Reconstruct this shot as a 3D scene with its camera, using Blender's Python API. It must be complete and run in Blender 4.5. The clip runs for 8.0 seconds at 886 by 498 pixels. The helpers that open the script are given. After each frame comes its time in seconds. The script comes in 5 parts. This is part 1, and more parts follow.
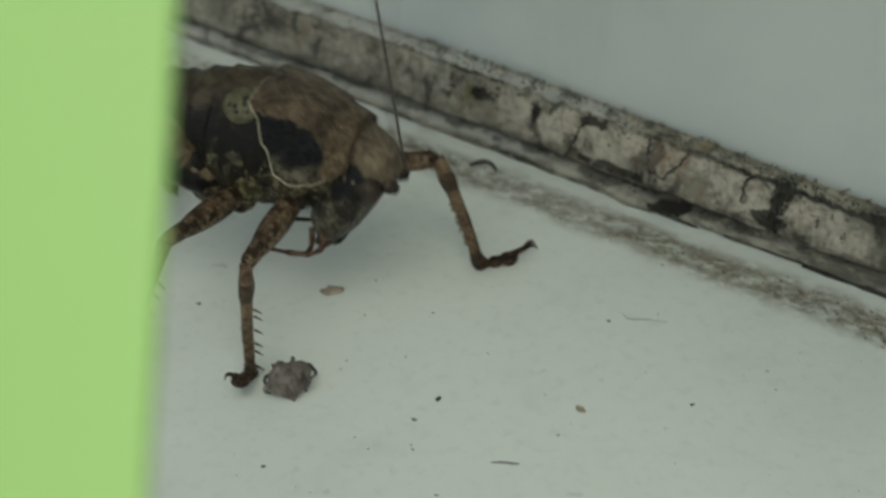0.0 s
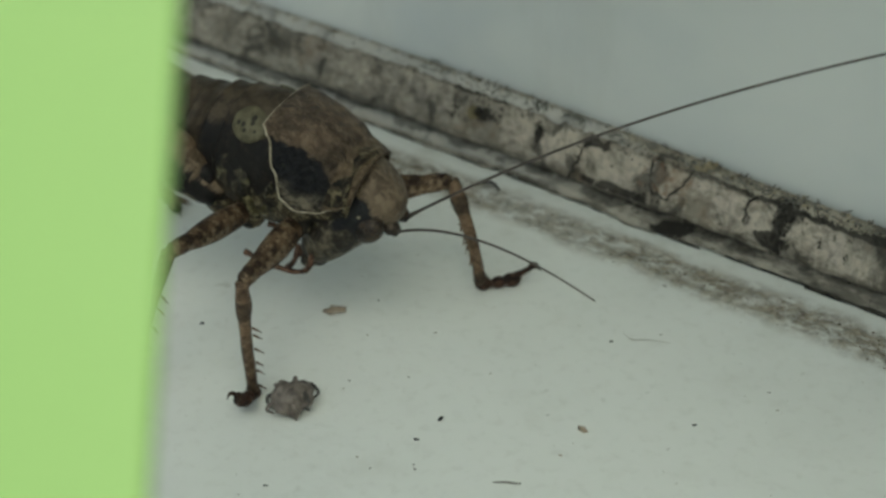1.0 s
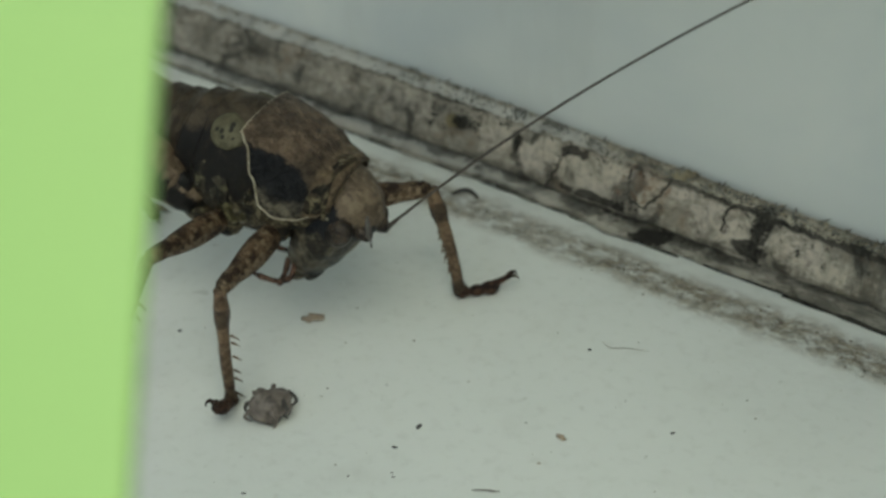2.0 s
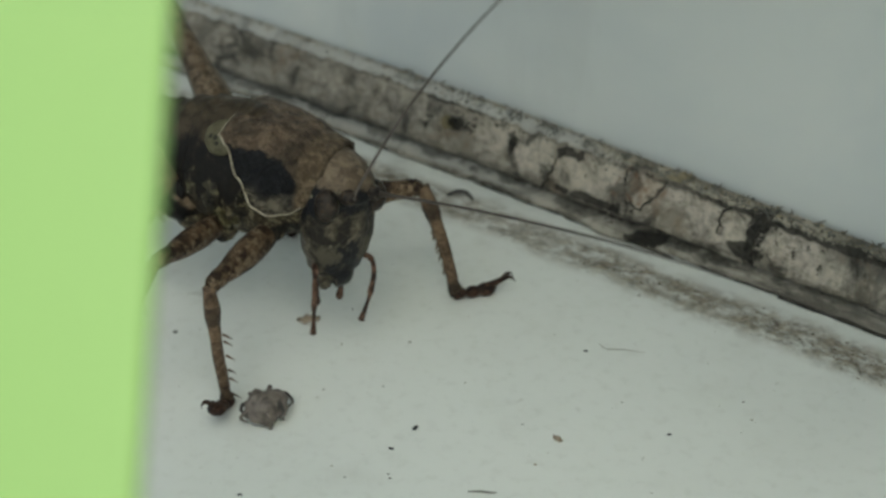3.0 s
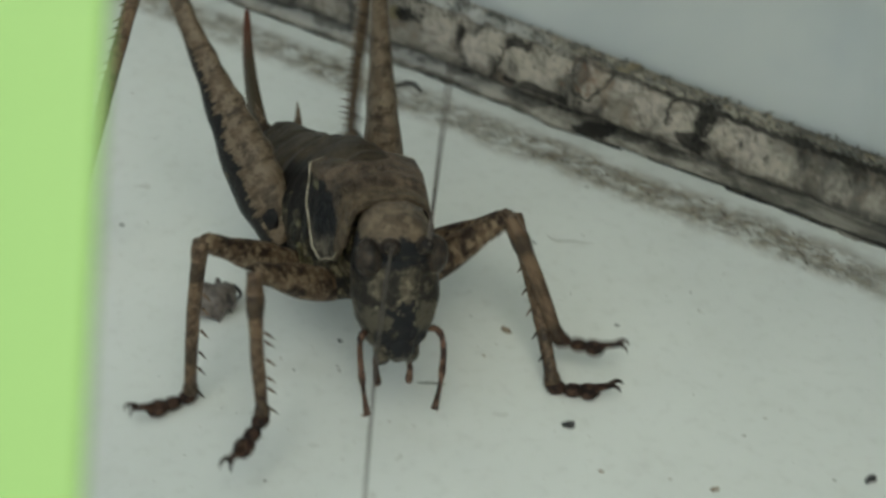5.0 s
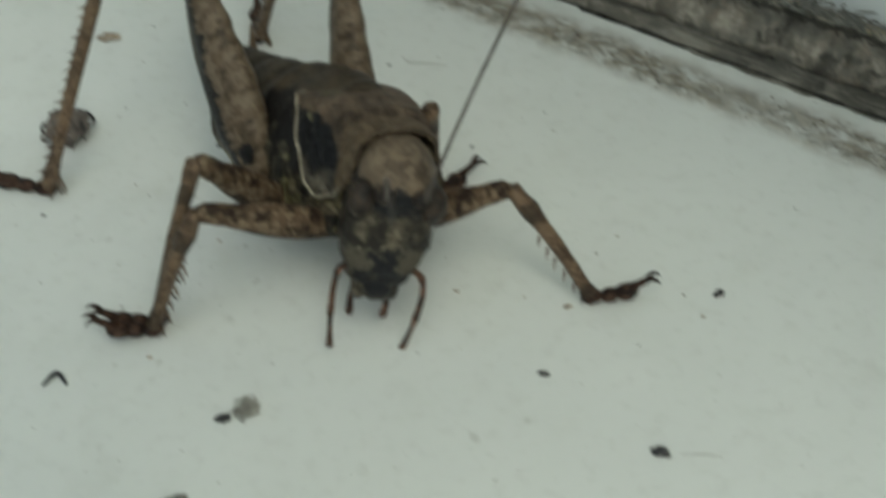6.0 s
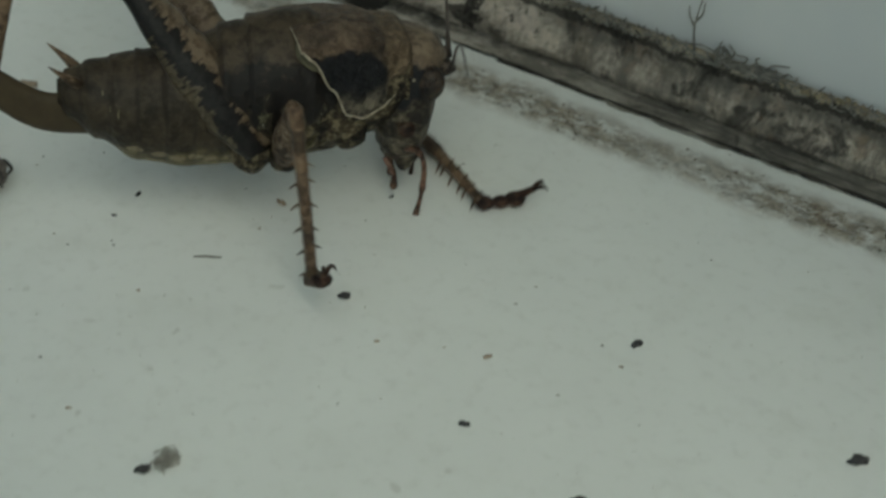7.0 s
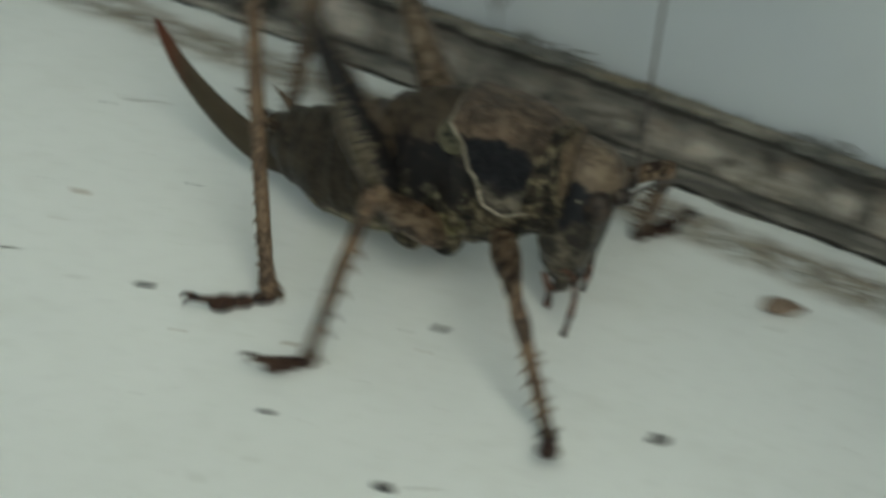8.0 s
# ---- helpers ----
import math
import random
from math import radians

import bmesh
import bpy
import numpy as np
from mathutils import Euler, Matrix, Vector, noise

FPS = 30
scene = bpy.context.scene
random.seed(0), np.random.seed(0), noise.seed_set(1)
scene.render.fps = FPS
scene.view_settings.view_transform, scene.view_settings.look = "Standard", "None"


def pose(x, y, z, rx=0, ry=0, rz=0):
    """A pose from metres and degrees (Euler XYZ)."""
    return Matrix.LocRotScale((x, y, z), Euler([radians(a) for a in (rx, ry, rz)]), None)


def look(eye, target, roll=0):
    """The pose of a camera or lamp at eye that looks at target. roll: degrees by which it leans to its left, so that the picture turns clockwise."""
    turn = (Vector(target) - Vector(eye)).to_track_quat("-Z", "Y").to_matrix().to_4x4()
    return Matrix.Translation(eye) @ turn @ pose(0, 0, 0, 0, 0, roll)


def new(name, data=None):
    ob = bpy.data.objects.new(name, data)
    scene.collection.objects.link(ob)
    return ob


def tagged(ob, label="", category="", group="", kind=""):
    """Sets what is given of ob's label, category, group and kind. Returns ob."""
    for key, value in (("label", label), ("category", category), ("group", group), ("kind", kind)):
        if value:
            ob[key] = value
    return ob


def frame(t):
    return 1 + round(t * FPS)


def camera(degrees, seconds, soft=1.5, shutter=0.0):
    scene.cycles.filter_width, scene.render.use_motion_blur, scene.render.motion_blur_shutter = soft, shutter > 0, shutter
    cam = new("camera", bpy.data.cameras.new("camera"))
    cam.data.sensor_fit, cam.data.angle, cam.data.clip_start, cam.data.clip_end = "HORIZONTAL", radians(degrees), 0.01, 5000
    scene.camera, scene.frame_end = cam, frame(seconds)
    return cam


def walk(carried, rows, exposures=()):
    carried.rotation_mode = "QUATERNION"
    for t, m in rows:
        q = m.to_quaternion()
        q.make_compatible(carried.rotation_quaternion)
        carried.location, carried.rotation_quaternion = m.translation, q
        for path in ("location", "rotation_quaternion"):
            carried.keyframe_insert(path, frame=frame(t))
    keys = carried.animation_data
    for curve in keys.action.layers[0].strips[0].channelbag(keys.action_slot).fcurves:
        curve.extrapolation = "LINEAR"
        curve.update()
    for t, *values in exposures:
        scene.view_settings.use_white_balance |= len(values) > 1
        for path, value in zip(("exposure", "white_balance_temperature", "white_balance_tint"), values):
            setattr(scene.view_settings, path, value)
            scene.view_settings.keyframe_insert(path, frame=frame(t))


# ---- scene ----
MM = 0.001

# ---- camera ----
cam = camera(26, 8.0, soft=2.8, shutter=0.6)
cam.data.dof.use_dof = True
cam.data.dof.focus_distance = 0.079
cam.data.dof.aperture_fstop = 105.0
CAMERA_ROWS = [
    (0.0, 0.01927, -0.06372, 0.04797, 0.00728, -0.00137, 0.00805, -3.76),
    (0.5, 0.01927, -0.06388, 0.04785, 0.00662, -0.00108, 0.00885, -3.95),
    (1.0, 0.01938, -0.06389, 0.04799, 0.00718, -0.00111, 0.00880, -3.66),
    (1.5, 0.01929, -0.06386, 0.04801, 0.00726, -0.00096, 0.00897, -3.48),
    (2.0, 0.01928, -0.06392, 0.04791, 0.00798, -0.00081, 0.00900, -3.10),
    (2.2, 0.01903, -0.06386, 0.04801, 0.00801, -0.00062, 0.00923, -2.99),
    (3.5, 0.01895, -0.06401, 0.04771, 0.00808, -0.00081, 0.00882, -2.83),
    (4.0, 0.01911, -0.06387, 0.04787, 0.00776, -0.00107, 0.00846, -3.20),
    (4.2, 0.01878, -0.06384, 0.04764, 0.00724, -0.00103, 0.00831, -3.17),
    (5.3, 0.01912, -0.06378, 0.04789, 0.01137, -0.00335, 0.00414, -1.86),
    (5.5, 0.01951, -0.06436, 0.04800, 0.01212, -0.00441, 0.00354, -1.82),
    (5.7, 0.01928, -0.06387, 0.04822, 0.01316, -0.00501, 0.00214, -1.35),
    (5.9, 0.01951, -0.06385, 0.04805, 0.01515, -0.00589, 0.00064, -0.67),
    (6.0, 0.01950, -0.06401, 0.04799, 0.01617, -0.00655, -0.00010, -0.12),
    (6.2, 0.01945, -0.06391, 0.04816, 0.01677, -0.00693, -0.00054, 0.37),
    (6.5, 0.01991, -0.06391, 0.04827, 0.01712, -0.00665, -0.00009, 0.47),
    (6.7, 0.01918, -0.06380, 0.04837, 0.01756, -0.00646, 0.00006, 1.28),
    (6.8, 0.01938, -0.06401, 0.04851, 0.01812, -0.00635, 0.00055, 1.43),
    (6.9, 0.01923, -0.06414, 0.04841, 0.01863, -0.00592, 0.00113, 1.80),
    (7.0, 0.01890, -0.06413, 0.04835, 0.01923, -0.00543, 0.00167, 2.36),
    (7.1, 0.01913, -0.06406, 0.04836, 0.01949, -0.00521, 0.00186, 2.22),
    (7.3, 0.01920, -0.06427, 0.04764, 0.01908, -0.00381, 0.00325, 2.08),
    (7.5, 0.01944, -0.06389, 0.04770, 0.01857, -0.00333, 0.00347, 1.29),
    (7.7, 0.01913, -0.06396, 0.04804, 0.01938, -0.00408, 0.00288, 1.80),
    (7.8, 0.01931, -0.06409, 0.04791, 0.02162, -0.00484, 0.00198, 3.05),
    (7.9, 0.01960, -0.06408, 0.04792, 0.02319, -0.01077, 0.00622, 4.39),
    (8.0, 0.01991, -0.06405, 0.04793, 0.02695, -0.00562, 0.00143, 5.72),
]
EXPOSURES = [(0.0, -0.3, 6150, -11), (0.5, -0.27, 6130, -11), (1.5, -0.19, 6090, -11), (2.2, -0.18, 6080, -11), (3.3, -0.13, 6040, -7), (4.2, -0.13, 6040, -7), (5.3, -0.12, 6020, -9), (6.3, -0.13, 6020, -9), (6.9, -0.49, 6000, -10), (7.2, -0.5, 6000, -11), (7.5, -0.42, 6000, -10), (7.8, -0.22, 6000, -9), (8.0, -0.16, 6000, -9)]
walk(cam, [(t, look((x, y, z), (a, b, c), r)) for t, x, y, z, a, b, c, r in CAMERA_ROWS], EXPOSURES)

# ---- light ----
world = bpy.data.worlds.new("overcast_sky")
scene.world = world
world.use_nodes = True
wn = world.node_tree
sky = wn.nodes.new("ShaderNodeTexSky")
sky.sky_type = "NISHITA"
sky.sun_disc = False
sky.sun_elevation = radians(55)
sky.sun_rotation = radians(166)
sky.air_density, sky.dust_density, sky.ozone_density = 1.0, 6.0, 1.0
wn.links.new(sky.outputs["Color"], wn.nodes["Background"].inputs["Color"])
wn.nodes["Background"].inputs["Strength"].default_value = 0.1
sun_data = bpy.data.lights.new("sun", "SUN")
sun_data.energy, sun_data.angle, sun_data.color = 1.0, radians(70), (1.0, 0.97, 0.9)
sun = new("sun", sun_data)
sun.matrix_world = look((0.15, -0.6, 1.0), (0, 0, 0))


# ---- material helpers ----
class Nodes:
    """A small builder round one node material."""

    def __init__(self, name, rough=0.6, metal=0.0, spec=0.5):
        self.mat = bpy.data.materials.new(name)
        self.mat.use_nodes = True
        self.tree = self.mat.node_tree
        self.bsdf = self.tree.nodes["Principled BSDF"]
        self.bsdf.inputs["Roughness"].default_value = rough
        self.bsdf.inputs["Metallic"].default_value = metal
        self.bsdf.inputs["Specular IOR Level"].default_value = spec
        self.coord = self.tree.nodes.new("ShaderNodeTexCoord")

    def link(self, a, b):
        self.tree.links.new(a, b)

    def put(self, socket, value):
        if isinstance(value, bpy.types.NodeSocket):
            self.link(value, socket)
        elif isinstance(value, tuple) and len(value) == 3 and socket.type == "RGBA":
            socket.default_value = (*value, 1)
        else:
            socket.default_value = value

    def place(self, scale=(1, 1, 1), shift=(0, 0, 0), turn=0.0):
        node = self.tree.nodes.new("ShaderNodeMapping")
        node.inputs["Scale"].default_value = scale
        node.inputs["Location"].default_value = shift
        node.inputs["Rotation"].default_value = (0, 0, turn)
        self.link(self.coord.outputs["Object"], node.inputs["Vector"])
        return node.outputs["Vector"]

    def noise(self, scale, detail=4.0, rough=0.6, vector=None, warp=0.0):
        node = self.tree.nodes.new("ShaderNodeTexNoise")
        node.inputs["Scale"].default_value = scale
        node.inputs["Detail"].default_value = detail
        node.inputs["Roughness"].default_value = rough
        node.inputs["Distortion"].default_value = warp
        self.link(vector or self.coord.outputs["Object"], node.inputs["Vector"])
        return node.outputs["Fac"]

    def cells(self, scale, feature="F1", vector=None, random=1.0):
        node = self.tree.nodes.new("ShaderNodeTexVoronoi")
        node.feature = feature
        node.inputs["Scale"].default_value = scale
        node.inputs["Randomness"].default_value = random
        self.link(vector or self.coord.outputs["Object"], node.inputs["Vector"])
        return node.outputs["Distance"]

    def step(self, value, low, high, a=0.0, b=1.0):
        node = self.tree.nodes.new("ShaderNodeMapRange")
        node.interpolation_type = "SMOOTHSTEP"
        for key, v in (("Value", value), ("From Min", low), ("From Max", high), ("To Min", a), ("To Max", b)):
            self.put(node.inputs[key], v)
        return node.outputs["Result"]

    def math(self, kind, a, b=0.0):
        node = self.tree.nodes.new("ShaderNodeMath")
        node.operation = kind
        self.put(node.inputs[0], a)
        self.put(node.inputs[1], b)
        return node.outputs[0]

    def mix(self, fac, a, b):
        node = self.tree.nodes.new("ShaderNodeMix")
        node.data_type = "RGBA"
        self.put(node.inputs[0], fac)
        self.put(node.inputs[6], a)
        self.put(node.inputs[7], b)
        return node.outputs[2]

    def axis(self, name, vector=None):
        node = self.tree.nodes.new("ShaderNodeSeparateXYZ")
        self.link(vector or self.coord.outputs["Object"], node.inputs[0])
        return node.outputs[name]

    def spot(self, centre, size, warp=0.5, scale=700.0, plane="XZ"):
        """1 inside an uneven ellipse in one plane of the object, 0 outside; millimetres."""
        total = None
        for name, c, r in zip(plane, centre, size):
            d = self.math("MULTIPLY", self.math("SUBTRACT", self.axis(name), c * MM), 1 / (r * MM))
            d = self.math("MULTIPLY", d, d)
            total = d if total is None else self.math("ADD", total, d)
        wob = self.math("MULTIPLY", self.math("SUBTRACT", self.noise(scale, 4, 0.65), 0.5), 3.0 * warp)
        return self.step(self.math("ADD", total, wob), 1.15, 0.7)

    def bump(self, height, depth, strength=0.6):
        node = self.tree.nodes.new("ShaderNodeBump")
        node.inputs["Strength"].default_value = strength
        node.inputs["Distance"].default_value = depth
        self.link(height, node.inputs["Height"])
        self.link(node.outputs["Normal"], self.bsdf.inputs["Normal"])

    def done(self, colour, rough=None):
        self.put(self.bsdf.inputs["Base Color"], colour)
        if rough is not None:
            self.put(self.bsdf.inputs["Roughness"], rough)
        return self.mat


def chitin(name, dark, mid, pale, scale=1500.0, amount=0.5, rough=0.42, shift=0.0):
    """Mottled insect shell: blotches, fine grain and pits."""
    n = Nodes(name, rough, spec=0.22)
    v = n.place(shift=(shift, shift * 0.7, -shift))
    blotch = n.step(n.noise(scale, 5, 0.65, v, 0.4), 0.42 + 0.1 * (0.5 - amount), 0.56 + 0.1 * (0.5 - amount))
    grain = n.math("MULTIPLY", n.step(n.noise(scale * 2.4, 4, 0.65, v), 0.46, 0.6), n.step(blotch, 0.0, 1.0, 0.15, 1.0))
    speck = n.step(n.cells(scale * 2.2, vector=v), 0.12, 0.3)
    c = n.mix(blotch, dark, mid)
    c = n.mix(n.math("MULTIPLY", grain, 0.75), c, pale)
    c = n.mix(n.math("MULTIPLY", n.math("SUBTRACT", 1.0, speck), 0.7), c, dark)
    n.bump(n.math("ADD", n.noise(scale * 3.2, 4, 0.6, v), n.math("MULTIPLY", speck, 0.5)), 0.00012, 0.7)
    return n.done(c, n.step(grain, 0, 1, rough + 0.12, rough - 0.06))


def pleura_material():
    """Black to grey-brown folds with olive blotches and a few white flecks."""
    n = Nodes("pleura_skin", 0.5, spec=0.22)
    v = n.place(shift=(0.1, 0.7, 0.4))
    c = n.mix(n.step(n.noise(1300, 5, 0.7, v), 0.42, 0.6), (0.008, 0.007, 0.006), (0.062, 0.052, 0.036))
    c = n.mix(n.math("MULTIPLY", n.step(n.noise(1700, 5, 0.7, n.place(shift=(0.9, 0.2, 0.3))), 0.52, 0.64), 0.75), c, (0.15, 0.135, 0.08))
    c = n.mix(n.step(n.cells(1500, vector=v), 0.09, 0.05), c, (0.3, 0.275, 0.21))
    n.bump(n.noise(2600, 5, 0.65, v), 0.0002, 0.8)
    return n.done(c, 0.5)


LEG = chitin("leg_shell", (0.018, 0.010, 0.007), (0.112, 0.073, 0.045), (0.255, 0.190, 0.122), 1500, 0.6, 0.5)
FOOT = chitin("foot_shell", (0.010, 0.006, 0.005), (0.046, 0.024, 0.016), (0.110, 0.060, 0.038), 2300, 0.5, 0.45)
BACK = chitin("back_shell", (0.030, 0.020, 0.013), (0.105, 0.070, 0.043), (0.210, 0.150, 0.096), 1500, 0.75, 0.5)
SIDE = chitin("thorax_shell", (0.006, 0.005, 0.004), (0.052, 0.039, 0.024), (0.205, 0.170, 0.100), 1300, 0.45, 0.5, 0.5)
BELLY = chitin("belly_skin", (0.032, 0.027, 0.012), (0.085, 0.07, 0.034), (0.25, 0.22, 0.118), 1500, 0.45, 0.5, 0.2)
PLEURA = pleura_material()
PALE = chitin("pale_margin", (0.26, 0.22, 0.16), (0.44, 0.39, 0.30), (0.56, 0.50, 0.39), 1500, 0.7, 0.5)
PALP = chitin("palp_skin", (0.020, 0.011, 0.008), (0.113, 0.062, 0.042), (0.240, 0.140, 0.100), 1300, 0.5, 0.45)
EYE = chitin("eye_surface", (0.012, 0.010, 0.009), (0.036, 0.027, 0.021), (0.09, 0.066, 0.05), 1700, 0.6, 0.22)
INK = chitin("black_shell", (0.004, 0.004, 0.004), (0.010, 0.008, 0.008), (0.020, 0.016, 0.014), 1500, 0.5, 0.4)
SOCKET = chitin("antenna_socket", (0.010, 0.008, 0.008), (0.040, 0.030, 0.024), (0.120, 0.090, 0.065), 1500, 0.4, 0.3)


def wing_material():
    """Olive-cream scale with a handful of dark dots."""
    n = Nodes("wing_scale", 0.5, spec=0.22)
    v = n.place(shift=(0.3, 0.2, 0.1))
    c = n.mix(n.step(n.noise(1500, 5, 0.7, v), 0.35, 0.65), (0.068, 0.06, 0.035), (0.128, 0.115, 0.07))
    for x, z, r in ((0.1, 0.33, 0.12), (0.15, 0.18, 0.1), (-0.22, 0.06, 0.11), (-0.48, 0.05, 0.1), (-0.05, -0.1, 0.09), (0.4, -0.05, 0.07)):
        c = n.mix(n.spot((STUB.x + x, STUB.z + z), (r, r * 0.8), 0.35, 3000), c, (0.022, 0.02, 0.014))
    n.bump(n.noise(3500, 4, 0.6, v), 0.0001, 0.6)
    return n.done(c, 0.5)


# middle of the right wing stub
STUB = Vector((-1.58, -1.6, 8.0))
WING = wing_material()


def head_material():
    """Tan crown, dark band behind the eyes, patchy grey-brown and black face with pale dots."""
    n = Nodes("head_shell", 0.4, spec=0.22)
    v = n.place()
    z, x = n.axis("Z"), n.axis("X")
    blotch = n.step(n.noise(1500, 6, 0.72, v, 0.5), 0.42, 0.62)
    grain = n.step(n.noise(3600, 4, 0.7, v), 0.42, 0.66)
    wavy = n.math("ADD", z, n.math("MULTIPLY", n.math("SUBTRACT", n.noise(1100, 3, 0.6, v), 0.5), 0.002))
    face = n.mix(blotch, (0.019, 0.016, 0.013), (0.082, 0.067, 0.047))
    face = n.mix(n.math("MULTIPLY", grain, n.math("MULTIPLY", blotch, 0.75)), face, (0.23, 0.195, 0.137))
    ink = (0.011, 0.011, 0.013)
    front = n.step(x, 0.0010, 0.0016)
    face = n.mix(n.math("MULTIPLY", front, n.spot((0.0, -3.0), (0.95, 1.1), 2.2, 2200, "YZ")), face, ink)
    face = n.mix(n.spot((0.7, -0.2), (0.45, 1.4), 0.3, 900), face, ink)
    face = n.mix(n.spot((0.9, -0.15), (1.5, 0.85), 0.9, 1300), face, ink)
    face = n.mix(n.math("MULTIPLY", front, n.spot((0.0, 0.0), (1.3, 0.6), 1.8, 2400, "YZ")), face, ink)
    face = n.mix(n.step(n.cells(1250, vector=v), 0.15, 0.08), face, (0.26, 0.23, 0.165))
    for side in (-1, 1):
        face = n.mix(n.math("MULTIPLY", front, n.spot((side * 0.95, -2.6), (0.45, 0.55), 2.4, 2600, "YZ")), face, (0.085, 0.073, 0.053))
    face = n.mix(n.math("MULTIPLY", front, n.spot((0.0, -4.5), (0.6, 0.35), 0.7, 1500, "YZ")), face, (0.1, 0.09, 0.078))
    top = n.mix(n.step(n.noise(700, 4, 0.65, v), 0.4, 0.6), (0.072, 0.053, 0.037), (0.145, 0.108, 0.073))
    top = n.mix(n.math("MULTIPLY", n.step(n.noise(2400, 4, 0.6, v), 0.46, 0.62), 0.7), top, (0.235, 0.18, 0.124))
    top = n.mix(n.math("MULTIPLY", n.step(x, -0.0007, -0.0012), 0.9), top, (0.02, 0.016, 0.013))
    c = n.mix(n.step(wavy, 0.0004, 0.0007), face, top)
    n.bump(n.math("ADD", n.noise(4500, 4, 0.6, v), n.noise(1300, 3, 0.6, v)), 0.00014, 0.7)
    return n.done(c, 0.4)


def pronotum_material():
    """Tan, mottled back with dark smudges; black upper lobes, sky reflection put into their blue cast, fading to
    grey-brown below.
    """
    n = Nodes("pronotum_shell", 0.48, spec=0.22)
    v = n.place()
    wave = n.math("MULTIPLY", n.math("SUBTRACT", n.noise(750, 4, 0.65, v), 0.5), 0.0015)
    z = n.math("ADD", n.axis("Z"), wave)
    grain = n.step(n.noise(3300, 4, 0.65, v), 0.4, 0.66)
    blotch = n.step(n.noise(900, 5, 0.65, v), 0.4, 0.6)
    disc = n.mix(blotch, (0.046, 0.032, 0.022), (0.122, 0.085, 0.057))
    disc = n.mix(n.math("MULTIPLY", n.step(n.noise(2300, 4, 0.65, v), 0.45, 0.6), 0.75), disc, (0.2, 0.144, 0.098))
    smudge = n.step(n.noise(380, 3, 0.6, n.place(shift=(0.4, 0.1, 0))), 0.5, 0.66)
    disc = n.mix(n.math("MULTIPLY", smudge, 0.65), disc, (0.036, 0.027, 0.02))
    lobe = n.mix(n.step(n.noise(1700, 4, 0.65, v), 0.42, 0.6), (0.030, 0.026, 0.021), (0.17, 0.145, 0.108))
    dark = n.mix(grain, (0.005, 0.005, 0.007), (0.014, 0.014, 0.016))
    side = n.mix(n.step(z, 0.0058, 0.0067), lobe, dark)
    x = n.math("ADD", n.axis("X"), n.math("MULTIPLY", wave, 0.35))
    # the tan back comes lower towards the front, where a tan collar runs down the edge
    border = n.math("ADD", z, n.math("MULTIPLY", n.math("MAXIMUM", n.math("SUBTRACT", x, 0.0008), 0.0), 0.5))
    c = n.mix(n.step(border, 0.00802, 0.00818), side, disc)
    collar = n.mix(grain, (0.09, 0.063, 0.039), (0.185, 0.135, 0.083))
    c = n.mix(n.step(x, 0.0023, 0.0026), c, collar)
    c = n.mix(n.math("MULTIPLY", n.step(n.axis("X"), 0.0033, 0.00345), 0.4), c, (0.012, 0.010, 0.009))
    n.bump(n.math("ADD", n.noise(5200, 4, 0.6, v), n.math("MULTIPLY", n.noise(1500, 2, 0.5, v, 1.2), 2.2)), 0.00024, 0.85)
    return n.done(c, 0.46)


def hind_femur_material(outward):
    """Pale ribbed upper half, a black stripe along the outer face, a thin pale line below it."""
    n = Nodes("hind_femur_shell", 0.45, spec=0.22)
    v = n.place()
    wave = n.math("MULTIPLY", n.math("SUBTRACT", n.noise(1400, 4, 0.7, v), 0.5), 0.0009)
    ribs = n.noise(1.0, 3, 0.6, n.place(scale=(3900, 700, 700)))
    z = n.math("ADD", n.axis("Z"), n.math("ADD", wave, n.math("MULTIPLY", n.math("SUBTRACT", ribs, 0.5), 0.0012)))
    grain = n.step(n.noise(3800, 4, 0.65, v), 0.4, 0.66)
    blotch = n.step(n.math("ADD", n.math("MULTIPLY", ribs, 0.6), n.math("MULTIPLY", n.noise(1300, 4, 0.6, v), 0.4)), 0.38, 0.58)
    top = n.mix(blotch, (0.045, 0.031, 0.02), (0.115, 0.082, 0.052))
    top = n.mix(n.math("MULTIPLY", n.step(n.noise(2300, 4, 0.65, v), 0.44, 0.6), 0.75), top, (0.19, 0.145, 0.1))
    dark = n.mix(grain, (0.006, 0.0055, 0.0055), (0.013, 0.0115, 0.011))
    under = n.mix(grain, (0.055, 0.044, 0.029), (0.115, 0.094, 0.062))
    x = n.axis("X")
    near = n.step(x, 0.0075, 0.0105)
    outer = n.step(n.math("MULTIPLY", n.axis("Y"), outward), -0.0003, -0.0001)
    c = n.mix(n.math("MULTIPLY", outer, n.step(z, -0.00002, -0.00014)), top, dark)
    c = n.mix(n.step(z, -0.00094, -0.00086), under, c)
    c = n.mix(n.step(z, -0.00118, -0.0011), n.mix(blotch, (0.03, 0.023, 0.014), (0.085, 0.066, 0.038)), c)
    c = n.mix(near, c, top)
    n.bump(n.noise(4200, 4, 0.6, v), 0.0001, 0.6)
    return n.done(c, 0.42)


def ovipositor_material():
    n = Nodes("ovipositor_shell", 0.5, spec=0.25)
    v = n.place()
    grain = n.noise(1800, 4, 0.6, v)
    c = n.mix(n.step(n.axis("X"), -0.0152, -0.0135), (0.095, 0.026, 0.010), n.mix(grain, (0.030, 0.022, 0.012), (0.073, 0.053, 0.028)))
    n.bump(grain, 0.00005, 0.4)
    return n.done(c, 0.5)


